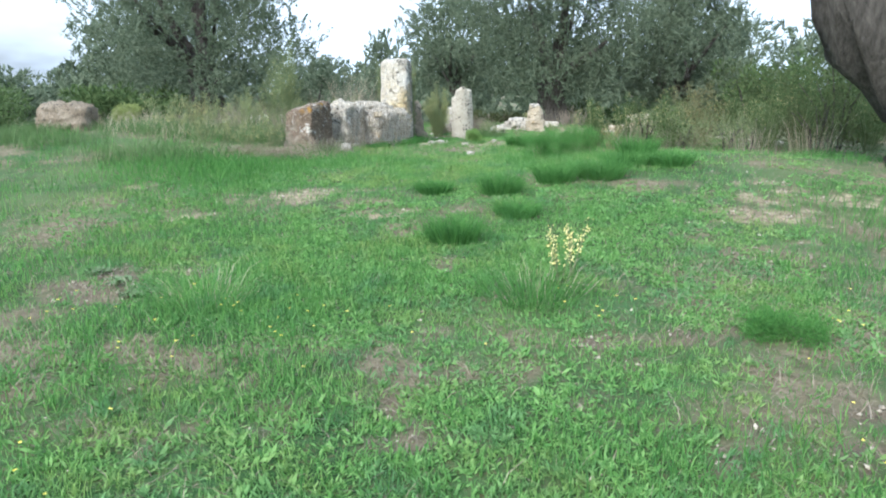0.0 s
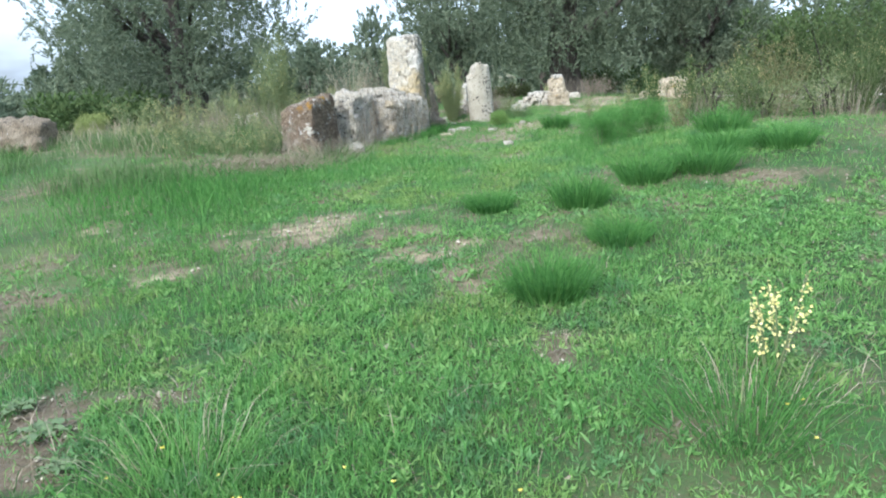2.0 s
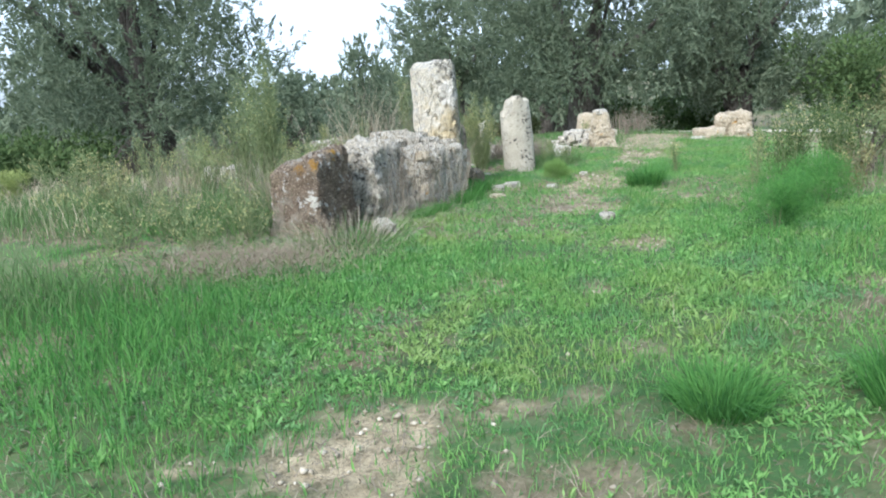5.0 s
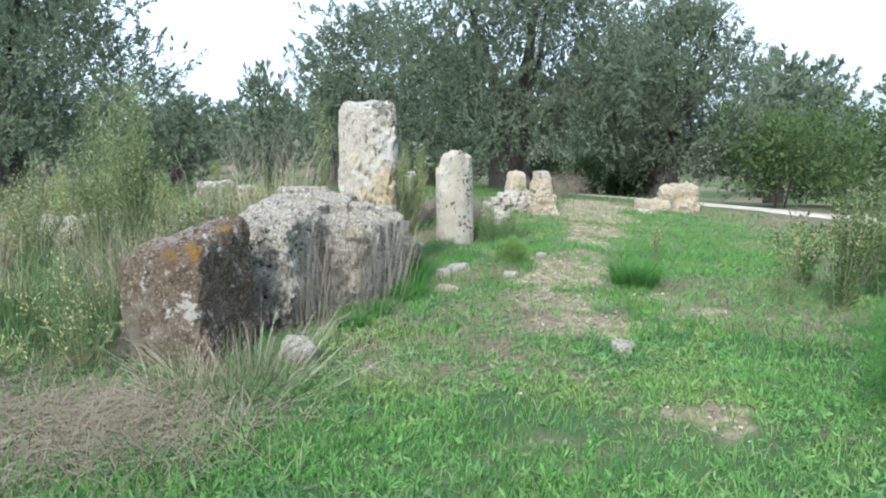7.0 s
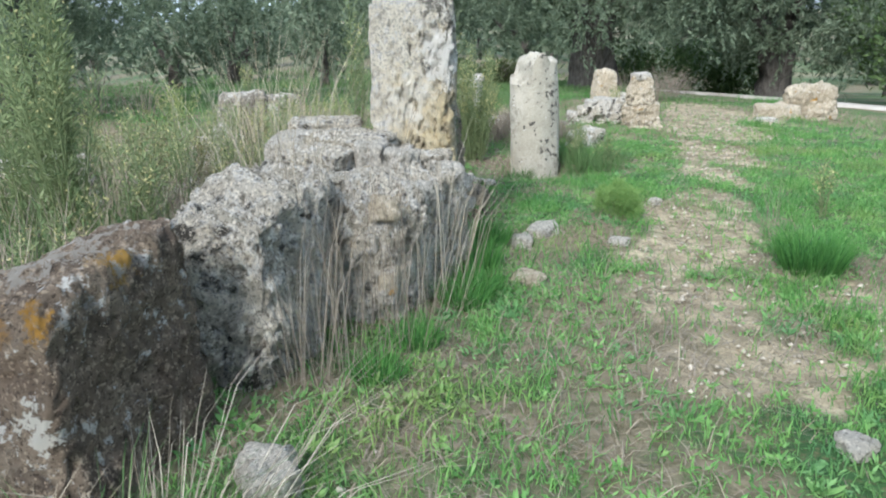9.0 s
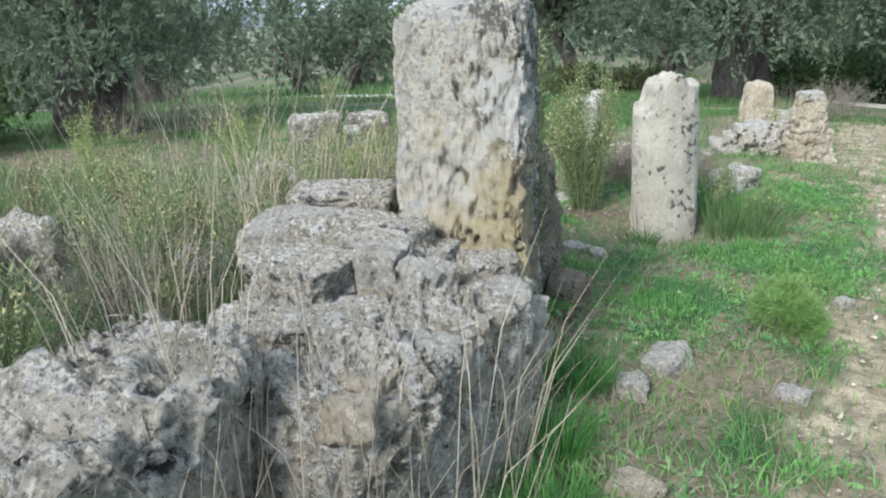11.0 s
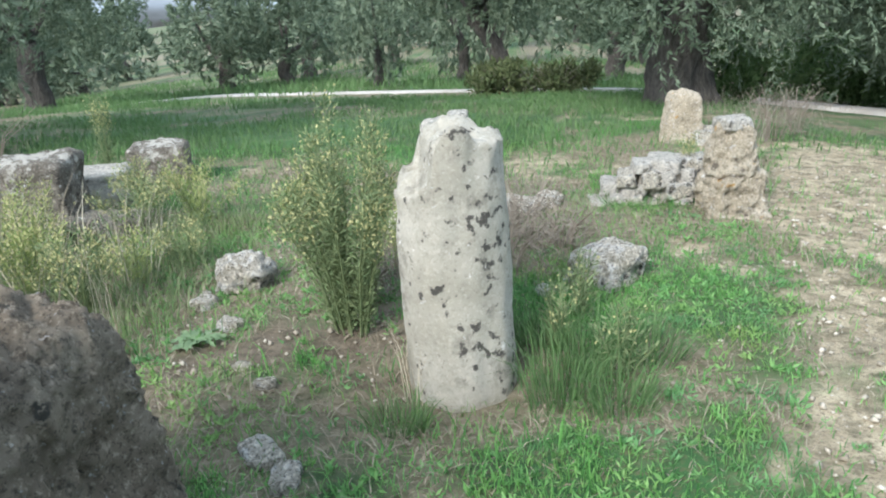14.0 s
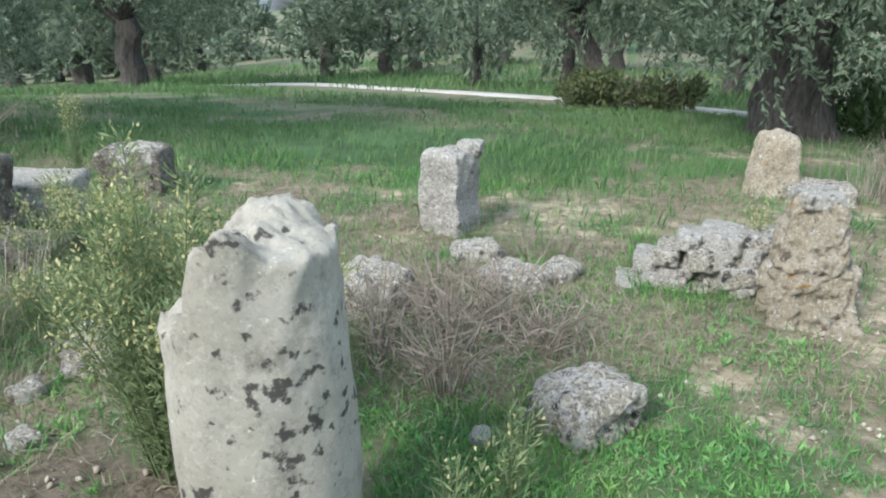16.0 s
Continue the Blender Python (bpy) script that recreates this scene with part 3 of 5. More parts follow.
ROCKS = [(-1.38, 18.22, .30, .26, .24, M_RUBBLE), (.68, 18.28, .36, .32, .25, M_RUBBLE), (-.46, 19.15, .38, .34, .30, M_RUBBLE), (-1.81, 11.74, .20, .17, .17, M_PALE),
         (-.72, 13.66, .17, .13, .08, M_WARM), (-.42, 14.74, .15, .12, .08, M_PALE), (-.47, 14.62, .22, .15, .1, M_PALE), (-.64, 14.38, .15, .13, .1, M_PALE),
         (.07, 11.88, .11, .1, .09, M_PALE), (-.02, 14.38, .13, .1, .06, M_PALE), (-3.2, 17.5, .5, .45, .5, M_PALE), (-3.9, 15.2, .6, .5, .5, M_RUBBLE),
         (-2.95, 15.6, .35, .3, .25, M_PALE), (-.72, 17.86, .22, .15, .09, M_PALE), (-1.25, 17.6, .13, .1, .07, M_RUBBLE), (-.9, 17.0, .09, .07, .05, M_RUBBLE),
         (-1.5, 17.9, .14, .11, .08, M_RUBBLE), (.32, 18.05, .1, .08, .06, M_PALE), (.68, 18.12, .12, .1, .06, M_PALE), (.2, 19.7, .4, .3, .14, M_RUBBLE),
         (-.1, 20.1, .3, .25, .14, M_RUBBLE), (.45, 19.9, .26, .2, .12, M_RUBBLE), (-.62, 16.3, .16, .1, .05, M_RUBBLE), (-.75, 16.45, .2, .12, .05, M_RUBBLE), (-1.05, 17.15, .08, .06, .04, M_RUBBLE),
         (.55, 15.42, .09, .08, .06, M_PALE), (-.86, 15.30, .2, .2, .26, M_SLAB), (-.80, 15.5, .18, .16, .16, M_SLAB)]
for k, (x, y, sx, sy, sz, mat) in enumerate(ROCKS):
    stone("rock", x, y, (sx, sy, sz), mat, 30 + k, "small weathered limestone rock in the grass" if sx < 0.25 else "weathered grey limestone rock on the ground", "rock",
          turn=37 * k, sink=0.3 * sz, n=10 if sx < 0.25 else 18, box=0.22, rough=0.15, group="scattered rocks")

# loose stones on the wall
LOOSE = [(-1.90, 14.40, .54, .36, .19, -6, .69, M_PALE), (-1.86, 14.76, .46, .3, .12, 4, .80, M_RUBBLE), (-1.66, 14.22, .46, .36, .22, -30, .60, M_RUBBLE), (-1.55, 13.98, .17, .16, .20, -10, .60, M_PALE),
         (-1.38, 13.86, .17, .15, .20, 40, .58, M_PALE), (-1.20, 14.12, .2, .18, .14, 15, .58, M_RUBBLE), (-1.36, 13.50, .28, .16, .09, -35, .60, M_PALE), (-1.60, 13.60, .26, .22, .12, 60, .60, M_RUBBLE),
         (-1.16, 13.92, .2, .18, .12, 30, .56, M_PALE), (-1.82, 13.95, .36, .3, .16, -30, .62, M_RUBBLE), (-1.56, 13.76, .16, .14, .10, 20, .60, M_WARM), (-1.42, 14.18, .18, .2, .16, 80, .58, M_RUBBLE),
         (-1.80, 13.55, .22, .2, .1, 10, .62, M_RUBBLE), (-1.46, 13.30, .16, .12, .1, 70, .58, M_WARM), (-1.26, 13.66, .14, .12, .1, -50, .58, M_RUBBLE)]
for k, (x, y, sx, sy, sz, turn, z, mat) in enumerate(LOOSE):
    stone("loose_stone", x, y, (sx, sy, sz), mat, 70 + k, "loose grey stone lying on the ruined wall", "stone", turn=turn, z=z if k < 2 else z + 0.10, n=17, box=0.65, rough=0.09, pits=0.012, group="rubble on the wall")

# small stones set in the crumbling core of the wall
rng = random.Random(9)
ca, sa = math.cos(radians(-24)), math.sin(radians(-24))
for k in range(46):
    u, v = rng.uniform(-0.36, 0.38), rng.uniform(-0.58, 0.55)
    w = rng.uniform(0.05, 0.12)
    stone("core_stone", -1.56 + u * ca - v * sa, 13.74 + u * sa + v * ca, (w * 1.3, w, w * 0.8), rng.choice((M_PALE, M_RUBBLE, M_RUBBLE, M_WARM)), 140 + k, "small rough stone in the crumbling wall core", "stone",
          turn=rng.uniform(0, 180), z=0.69 + rng.uniform(-0.02, 0.05), tip=(rng.uniform(-20, 20), rng.uniform(-20, 20)), n=8, box=0.5, rough=0.14, group="rubble on the wall")

# stones showing in the broken faces of the wall
for k in range(64):
    long_side = k % 8 < 5
    u, v = (0.372, rng.uniform(-0.58, 0.5)) if long_side else (rng.uniform(-0.34, 0.36), -0.60)
    w = rng.uniform(0.07, 0.15)
    x, y = -1.56 + u * ca - v * sa, 13.74 + u * sa + v * ca
    stone("face_stone", x, y, (0.08, w * 1.3, w * 0.8) if long_side else (w * 1.3, 0.08, w * 0.8), rng.choice((M_PALE, M_RUBBLE, M_RUBBLE, M_WARM)), 220 + k, "rough stone set in the face of the ruined wall", "stone",
          turn=-24 + rng.uniform(-14, 14), z=h1(x, y) + rng.uniform(0.0, 0.46), tip=(rng.uniform(-12, 12), rng.uniform(-10, 10)), n=9, box=0.6, rough=0.13, group="rubble in the wall face")

# low rubble wall
rng = random.Random(4)
for row, zz in enumerate((-0.05, 0.04, 0.125, 0.20)):
    x = 0.76 + 0.11 * row
    while x < 1.50:
        w = rng.uniform(0.09, 0.24)
        stone("rubble_stone", x + w / 2, 19.98 + rng.uniform(-0.05, 0.05) + 0.02 * row, (w * 1.08, rng.uniform(0.26, 0.36), rng.uniform(0.09, 0.13)), rng.choice((M_PALE, M_RUBBLE, M_RUBBLE)), 90 + int(x * 50) + row,
              "rough grey stone in a low tumbled wall", "stone", z=zz + h1(x, 20) + rng.uniform(-0.015, 0.015), turn=rng.uniform(-15, 15), tip=(rng.uniform(-4, 4), rng.uniform(-5, 5)), n=11, box=0.6, rough=0.12, group="low rubble wall")
        x += w


def column(x, y):
    """Broken round column shaft with a chipped, notched top."""
    nt_, nz = 80, 70
    V = []

    def crest(u, v):
        return 1.03 + 0.075 * noise.fractal(Vector((u * 1.4, v * 1.4, 3)), 0.8, 2.1, 4) - 0.03 * u - 0.11 * float(smooth(0.05, 1.0, -0.95 * u - 0.25 * v)) - 0.14 * float(smooth(0.30, 0.50, -0.95 * u - 0.25 * v + 0.08 * noise.noise(Vector((u * 3, v * 3, 7)))))

    for k in range(nz + 1):
        u = k / nz
        for j in range(nt_):
            a = 2 * math.pi * j / nt_
            r = 0.238 - 0.012 * u + 0.004 * math.sin(3 * a + 1)
            ca, sa = math.cos(a), math.sin(a)
            top = crest(ca, sa)
            z = -0.30 + (top + 0.30) * u
            chip = 0.028 * float(smooth(0.84, 1.0, u)) * max(0.0, noise.fractal(Vector((ca * 2.4, sa * 2.4, z * 4)), 0.8, 2, 3) + 0.25)
            r -= chip + 0.010 * noise.fractal(Vector((ca * 2, sa * 2, z * 3)), 0.8, 2, 4)
            V.append((r * ca, r * sa, z))
    F = [[k * nt_ + j, k * nt_ + (j + 1) % nt_, (k + 1) * nt_ + (j + 1) % nt_, (k + 1) * nt_ + j] for k in range(nz) for j in range(nt_)]
    rim = nz * nt_
    last, rings = rim, 16
    for q in range(1, rings):
        s = 1 - q / rings
        start = len(V)
        for j in range(nt_):
            vx, vy, vz = V[rim + j]
            V.append((vx * s, vy * s, crest(vx * s / 0.226, vy * s / 0.226)))
        F += [[last + j, last + (j + 1) % nt_, start + (j + 1) % nt_, start + j] for j in range(nt_)]
        last = start
    tip = len(V)
    V.append((0, 0, crest(0, 0)))
    tri = np.array([[last + j, last + (j + 1) % nt_, tip] for j in range(nt_)])
    ob = new("column_shaft", soft_shade(mesh_np("column_shaft", np.array(V), [np.array(F), tri], M_COLUMN)))
    ob.matrix_world = pose(x, y, 0.05, 0.5, -2.0, 0)
    return tagged(ob, "broken grey limestone column shaft with dark lichen spots", "column")


column(-0.075, 17.20)


# ---- plants ----
def tube(points, radii, sides=8, wobble=0.0, seed=0):
    """Vertices and quads of a round limb along points."""
    points = [Vector(p) for p in points]
    V, F = [], []
    for k, p in enumerate(points):
        t = (points[min(k + 1, len(points) - 1)] - points[max(k - 1, 0)]).normalized()
        a = t.orthogonal().normalized() if abs(t.z) < 0.95 else Vector((1, 0, 0)).cross(t).normalized()
        b_ = t.cross(a)
        for j in range(sides):
            ang = 2 * math.pi * j / sides
            d = a * math.cos(ang) + b_ * math.sin(ang)
            r = radii[k] * (1 + wobble * noise.fractal(d * 1.2 + p * 1.5 + Vector((seed, 0, 0)), 0.8, 2, 3))
            V.append(p + d * r)
    for k in range(len(points) - 1):
        for j in range(sides):
            F.append((k * sides + j, k * sides + (j + 1) % sides, (k + 1) * sides + (j + 1) % sides, (k + 1) * sides + j))
    return np.array([tuple(v) for v in V]), np.array(F)


def leaf_quads(rng, centres, direction, length, width, spread=0.6):
    """Pointed flat leaves: centres (n,3), direction (n,3)."""
    n = len(centres)
    d = direction + rng.normal(0, spread, (n, 3))
    d /= np.linalg.norm(d, axis=1)[:, None] + 1e-9
    s = np.cross(d, rng.normal(0, 1, (n, 3)))
    s /= np.linalg.norm(s, axis=1)[:, None] + 1e-9
    L = length * rng.uniform(0.7, 1.3, n)[:, None]
    W = width * rng.uniform(0.7, 1.3, n)[:, None]
    V = np.stack([centres, centres + d * L * 0.5 + s * W / 2, centres + d * L, centres + d * L * 0.5 - s * W / 2], 1).reshape(-1, 3)
    F = (np.arange(n)[:, None] * 4 + np.arange(4)[None])
    return V, F


def olive_tree(seed, height_m, radius, trunk_h, trunk_r, leaves=60000, lean=(0.0, 0.0), leaf=0.14, skirt=0.35, lumps=46, limbs=7, spine=None, spray=0.5):
    """An olive: gnarled trunk, forked limbs, and a crown of overlapping ragged lumps of upright, feathery sprays."""
    rng = np.random.default_rng(seed)
    tree = new("olive_tree")
    base = spine or [(0.05 * math.sin(k * 2 + seed) + lean[0] * k / 6, 0.05 * math.cos(k * 1.7 + seed) + lean[1] * k / 6, -0.25 + (trunk_h + 0.25) * k / 6) for k in range(7)]
    V, F = tube(base, [trunk_r * ((1.1, 1.0, 1.0, 1.05, 1.35, 1.1, 0.8) if spine else (1.55, 1.15, 1.0, 0.95, 0.92, 0.95, 0.8))[k] for k in range(7)], 22, 0.45, seed)
    part("trunk", soft_shade(mesh_np("trunk", V, F, M_BARK)), tree)
    top = Vector(base[-1])
    low = trunk_h * skirt
    ends, sizes = [], []
    for k in range(lumps):
        u = (k + 0.5) / lumps
        z = low + (height_m - low) * u
        wide = radius * math.sqrt(max(0.05, 1 - (2 * u - 0.86) ** 2 / 1.35)) * (0.72 + 0.5 * rng.uniform())
        a = k * 2.399 + rng.uniform(-0.5, 0.5)
        q = wide * math.sqrt(rng.uniform(0.12, 0.72))
        ends.append((lean[0] + math.cos(a) * q, lean[1] + math.sin(a) * q, z))
        sizes.append(radius * rng.uniform(0.23, 0.37))
    ends = np.array(ends)
    for k in range(limbs):
        e = Vector(ends[int(lumps * (0.35 + 0.6 * k / limbs))])
        s = Vector(base[5]) if k % 2 else top
        m = s.lerp(e, 0.5) + Vector((0, 0, -0.1)) + Vector(rng.normal(0, 0.12, 3))
        pts = [s, s.lerp(m, 0.5) + Vector(rng.normal(0, 0.06, 3)), m, m.lerp(e, 0.5) + Vector(rng.normal(0, 0.08, 3)), e]
        V, F = tube(pts, [trunk_r * f for f in (0.5, 0.34, 0.24, 0.14, 0.04)], 7, 0.3, seed + k)
        part("limb", soft_shade(mesh_np("limb", V, F, M_BARK)), tree)
    sizes = np.array(sizes)
    each = 30
    n_sprays = leaves // each
    w = sizes ** 2
    pick = rng.choice(lumps, n_sprays, p=w / w.sum())
    o = rng.normal(0, 1, (n_sprays, 3))
    o /= np.linalg.norm(o, axis=1)[:, None]
    ragged = 0.7 + 0.6 * vnoise(o[:, 0] * 2.5 + pick, o[:, 1] * 2.5 + o[:, 2] * 2, seed)
    root = ends[pick] + o * np.array([1.0, 1.0, 0.8]) * (sizes[pick] * ragged * rng.uniform(0.25, 1.0, n_sprays) ** 0.5)[:, None]
    sd = o * np.array([0.5, 0.5, 0.15]) + rng.normal(0, 0.25, (n_sprays, 3)) + np.array([0, 0, 0.75])
    droops = rng.uniform(0, 1, n_sprays) < 0.22
    sd[droops, 2] -= 1.1
    sd /= np.linalg.norm(sd, axis=1)[:, None]
    u = rng.uniform(0, 1, (n_sprays, each, 1)) ** 0.8
    span = (spray * rng.uniform(0.6, 1.4, n_sprays))[:, None, None]
    C = root[:, None] + sd[:, None] * u * span + np.array([0, 0, -0.2]) * u * u * span + rng.normal(0, leaf * 0.22, (n_sprays, each, 3)) * (1.15 - u)
    V, F = leaf_quads(rng, C.reshape(-1, 3), np.repeat(sd, each, 0), leaf, leaf * 0.25, 0.45)
    deep = leaves // 8
    pick = rng.choice(lumps, deep, p=w / w.sum())
    o = rng.normal(0, 1, (deep, 3))
    o /= np.linalg.norm(o, axis=1)[:, None]
    V2, F2 = leaf_quads(rng, ends[pick] + o * (sizes[pick] * rng.uniform(0.1, 0.6, deep))[:, None], o, leaf * 1.25, leaf * 0.45, 0.6)
    part("crown", mesh_np("crown", np.concatenate([V, V2]), np.concatenate([F, F2 + len(V)]), M_OLIVE), tree)
    return tagged(tree, "olive tree with grey-green leaves and a gnarled trunk", "tree", "olive grove")


near_tree = olive_tree(1, 6.4, 3.4, 1.7, 0.48, 118000, skirt=0.75, lumps=52, leaf=0.10)
near_tree.matrix_world = pose(2.9, 27.0, h1(2.9, 27.0), 0, 0, 0)
second = olive_tree(2, 5.0, 2.3, 1.3, 0.38, 66000, skirt=0.6, leaf=0.105)
second.matrix_world = pose(7.3, 27.6, h1(7.3, 27.6), 0, 0, 0)
left_tree = olive_tree(3, 6.6, 3.05, 1.6, 0.45, 108000, skirt=0.62, lumps=58, leaf=0.095)
left_tree.matrix_world = pose(-7.35, 22.3, h1(-7.35, 22.3), 0, 0, 40)
back_left = olive_tree(4, 6.6, 3.8, 2.0, 0.36, 38000, skirt=0.95, leaf=0.14)
back_left.matrix_world = pose(-13.5, 36.2, h1(-13.5, 36.2), 0, 0, 0)
leaning = olive_tree(5, 5.2, 2.5, 1.7, 0.2, 26000, lean=(-1.3, 0.2), skirt=1.0)
leaning.matrix_world = pose(0.75, 32.6, h1(0.75, 32.6), 0, 0, 0)
near_right = olive_tree(6, 6.2, 2.4, 2.6, 0.44, 13000, lean=(-0.9, 0.2), skirt=1.3, limbs=4,
                        spine=[(0.15, 0, -0.25), (0.05, 0, 0.25), (-0.12, 0.02, 0.7), (-0.32, 0.0, 1.12), (-0.66, -0.02, 1.62), (-1.0, 0.0, 2.1), (-1.4, 0.05, 2.8)])
near_right.matrix_world = pose(5.56, 9.6, h1(5.56, 9.6), 0, 0, 0)
FAR = [(-4.3, 42.0, 0, 0.58, 0.86), (-1.3, 43.0, 1, 0.62, 0.92), (4.2, 43.5, 4, 1.0, 1.1), (9.5, 40.0, 0, 1.0, 1.1), (14.5, 34.0, 1, 0.9, 0.8), (19, 29, 2, 0.9, 0.9), (25, 38, 3, 1.1, 1.1),
       (15, 47, 4, 1.1, 1.3), (25, 52, 0, 1.2, 1.4), (-9.8, 54, 1, 0.95, 0.75), (-17, 38.5, 2, 1.0, 1.0), (0, 60, 4, 1.2, 1.1), (8, 62, 0, 1.2, 1.2), (-35, 66, 1, 1.3, 1.0), (-13, 74, 2, 1.2, 0.85), (-1, 78, 3, 1.3, 1.2), (12, 78, 4, 1.3, 1.3),
       (34, 60, 1, 1.3, 1.4), (32, 28, 4, 1.0, 1.0), (-6.5, 62, 3, 1.0, 0.8), (20, 64, 2, 1.3, 1.4), (-8.6, 45.5, 3, 0.8, 0.72), (-11.6, 47.0, 0, 0.9, 0.8), (-20, 47, 3, 1.0, 0.9), (-30, 50, 4, 1.1, 1.0)]
far_kinds = [olive_tree(20 + k, 5.6, 2.9, 1.7, 0.32, 5400, leaf=0.33, skirt=(0.3, 0.35, 0.75, 0.9, 0.8)[k], lumps=34, limbs=4, spray=0.75) for k in range(5)]
used = set()
for k, (x, y, kind, s, tall) in enumerate(FAR):
    m = pose(x, y, h1(x, y), 0, 0, 67 * k)
    if kind in used:
        one = copy_thing(far_kinds[kind], m)
    else:
        one = far_kinds[kind]
        one.matrix_world = m
        used.add(kind)
    one.scale = (s, s, tall)
distant = olive_tree(31, 5.6, 3.4, 1.4, 0.3, 2000, leaf=0.66, skirt=0.2, lumps=26, limbs=3, spray=1.1)
distant.matrix_world = pose(-18, 96, h1(-18, 96))
for k, (x, y) in enumerate([(-29, 67), (-32.5, 64), (-37, 62), (-40, 58), (-44, 72), (-50, 70), (-38, 78), (-34, 84), (-46, 84), (-30, 104), (-38, 108), (-47, 106), (-56, 102), (-64, 98), (-54, 86), (-62, 84)]):
    copy_thing(distant, pose(x, y, h1(x, y), 0, 0, 53 * k))
for k in range(4, 17):
    x, y = -38 + 6.4 * k, 92 + 9 * math.sin(2.3 * k)
    copy_thing(distant, pose(x, y, h1(x, y), 0, 0, 71 * k))


def bush_mesh(seed, r, h, leaves, leaf, mat, ratio=0.4):
    rng = np.random.default_rng(seed)
    lumps = rng.uniform(-1, 1, (26, 3)) * np.array([r, r, h * 0.42]) * 0.8 + np.array([0, 0, h * 0.5])
    k = rng.integers(0, len(lumps), leaves)
    out = rng.normal(0, 1, (leaves, 3))
    out /= np.linalg.norm(out, axis=1)[:, None]
    C = lumps[k] + out * (r * 0.34) * rng.uniform(0.5, 1.0, leaves)[:, None]
    C[:, 2] = np.abs(C[:, 2])
    V, F = leaf_quads(rng, C, out * 0.6 + np.array([0, 0, 0.5]), leaf, leaf * ratio, 0.5)
    return mesh_np("foliage", V, F, mat)


def add_stems(ob, seed, r, h, count, rad, mat):
    rng = np.random.default_rng(seed)
    for k in range(count):
        a, q = rng.uniform(0, 6.28), rng.uniform(0.2, 1) * r
        hh = h * rng.uniform(0.6, 1.0)
        e = (math.cos(a) * q, math.sin(a) * q, hh)
        V, F = tube([(e[0] * 0.2, e[1] * 0.2, -0.05), (e[0] * 0.42, e[1] * 0.42, hh * 0.55), e], [rad, rad * 0.8, rad * 0.35], 5)
        part("stem", mesh_np("stem", V, F, mat), ob)


def bush(x, y, r, h, seed, mat=None, leaves=6000, leaf=0.06, label="dense green mastic bush among the olive trees", category="bush"):
    ob = new("bush")
    add_stems(ob, seed, r * 0.8, h * 0.8, 5, 0.02, M_BARK)
    part("foliage", bush_mesh(seed, r, h, leaves, leaf, mat or M_BUSH), ob)
    ob.matrix_world = pose(x, y, h1(x, y), 0, 0, 50 * seed)
    return tagged(ob, label, category, "bushes")


def tall_weed(x, y, h, r, seed, stems=7, bloom=0.5, mat=None, label="tall leafy weed with pale yellowish seed heads", lush=1.0, leaf=(0.06, 0.010)):
    """Upright many-stemmed weed: narrow leaves up the stems and fluffy heads at the top."""
    rng = np.random.default_rng(seed)
    ob = new("tall_weed")
    C, D = [], []
    for k in range(stems):
        a, q = rng.uniform(0, 6.28), r * math.sqrt(rng.uniform(0.02, 1))
        hh = h * rng.uniform(0.75, 1.0) * (1.05 - 0.45 * q / r)
        e = np.array([math.cos(a) * q, math.sin(a) * q, hh])
        s = np.array([e[0] * 0.25, e[1] * 0.25, -0.03])
        m = np.array([e[0] * 0.5, e[1] * 0.5, hh * 0.5])
        V, F = tube([s, m, e], [0.006, 0.005, 0.002], 4)
        stem = part("stem", mesh_np("stem", V, F, M_WEED), ob)
        n = int(140 * lush * hh / 0.8)
        u = rng.uniform(0.08, 1, n)[:, None]
        c = np.where(u < 0.5, s + (m - s) * u * 2, m + (e - m) * (u * 2 - 1))
        ang = rng.uniform(0, 6.28, n)
        d = np.stack([np.cos(ang), np.sin(ang), rng.uniform(0.5, 1.3, n)], -1)
        C.append(c + d * rng.uniform(0, 0.05, n)[:, None])
        D.append(d)
        nb = int(60 * bloom)
        if nb:
            u = 1 - 0.3 * rng.uniform(0, 1, nb)[:, None] ** 1.3
            c = m + (e - m) * (u * 2 - 1) + rng.normal(0, 0.028, (nb, 3))
            V, F = leaf_quads(rng, c, np.repeat([[0, 0, 1.0]], nb, 0), 0.02, 0.009, 0.8)
            tagged(part("seed_head", mesh_np("seed_head", V, F, M_BLOOM), stem, "pale yellowish fluffy seed head"), kind="stuff")
    V, F = leaf_quads(rng, np.concatenate(C), np.concatenate(D), leaf[0], leaf[1], 0.35)
    part("foliage", mesh_np("foliage", V, F, mat or M_WEED), ob)
    ob.matrix_world = pose(x, y, h1(x, y))
    return tagged(ob, label, "weed", "tall weeds")


def blades(rng, X, Y, Z, h, w, lean, droop):
    """Grass blades of two segments: base points, height, width, lean outward direction angle."""
    n = len(X)
    a = rng.uniform(0, 6.28, n)
    f = rng.uniform(0, 6.28, n)
    d = np.stack([np.cos(a), np.sin(a)], -1) * lean[:, None]
    s = np.stack([np.cos(f), np.sin(f)], -1) * (w / 2)[:, None]
    p0 = np.stack([X, Y], -1)
    p1 = p0 + d * h[:, None] * 0.45
    p2 = p0 + d * h[:, None] * (1.0 + droop[:, None])
    z1, z2 = Z + h * 0.58, Z + h * (1.0 - 0.35 * droop)
    V = np.stack([np.c_[p0 - s, Z], np.c_[p0 + s, Z], np.c_[p1 + s * 0.8, z1], np.c_[p1 - s * 0.8, z1], np.c_[p2, z2]], 1).reshape(-1, 3)
    i = np.arange(n)[:, None] * 5
    return V, [i + np.array([[0, 1, 2, 3]]), i + np.array([[3, 2, 4]])]


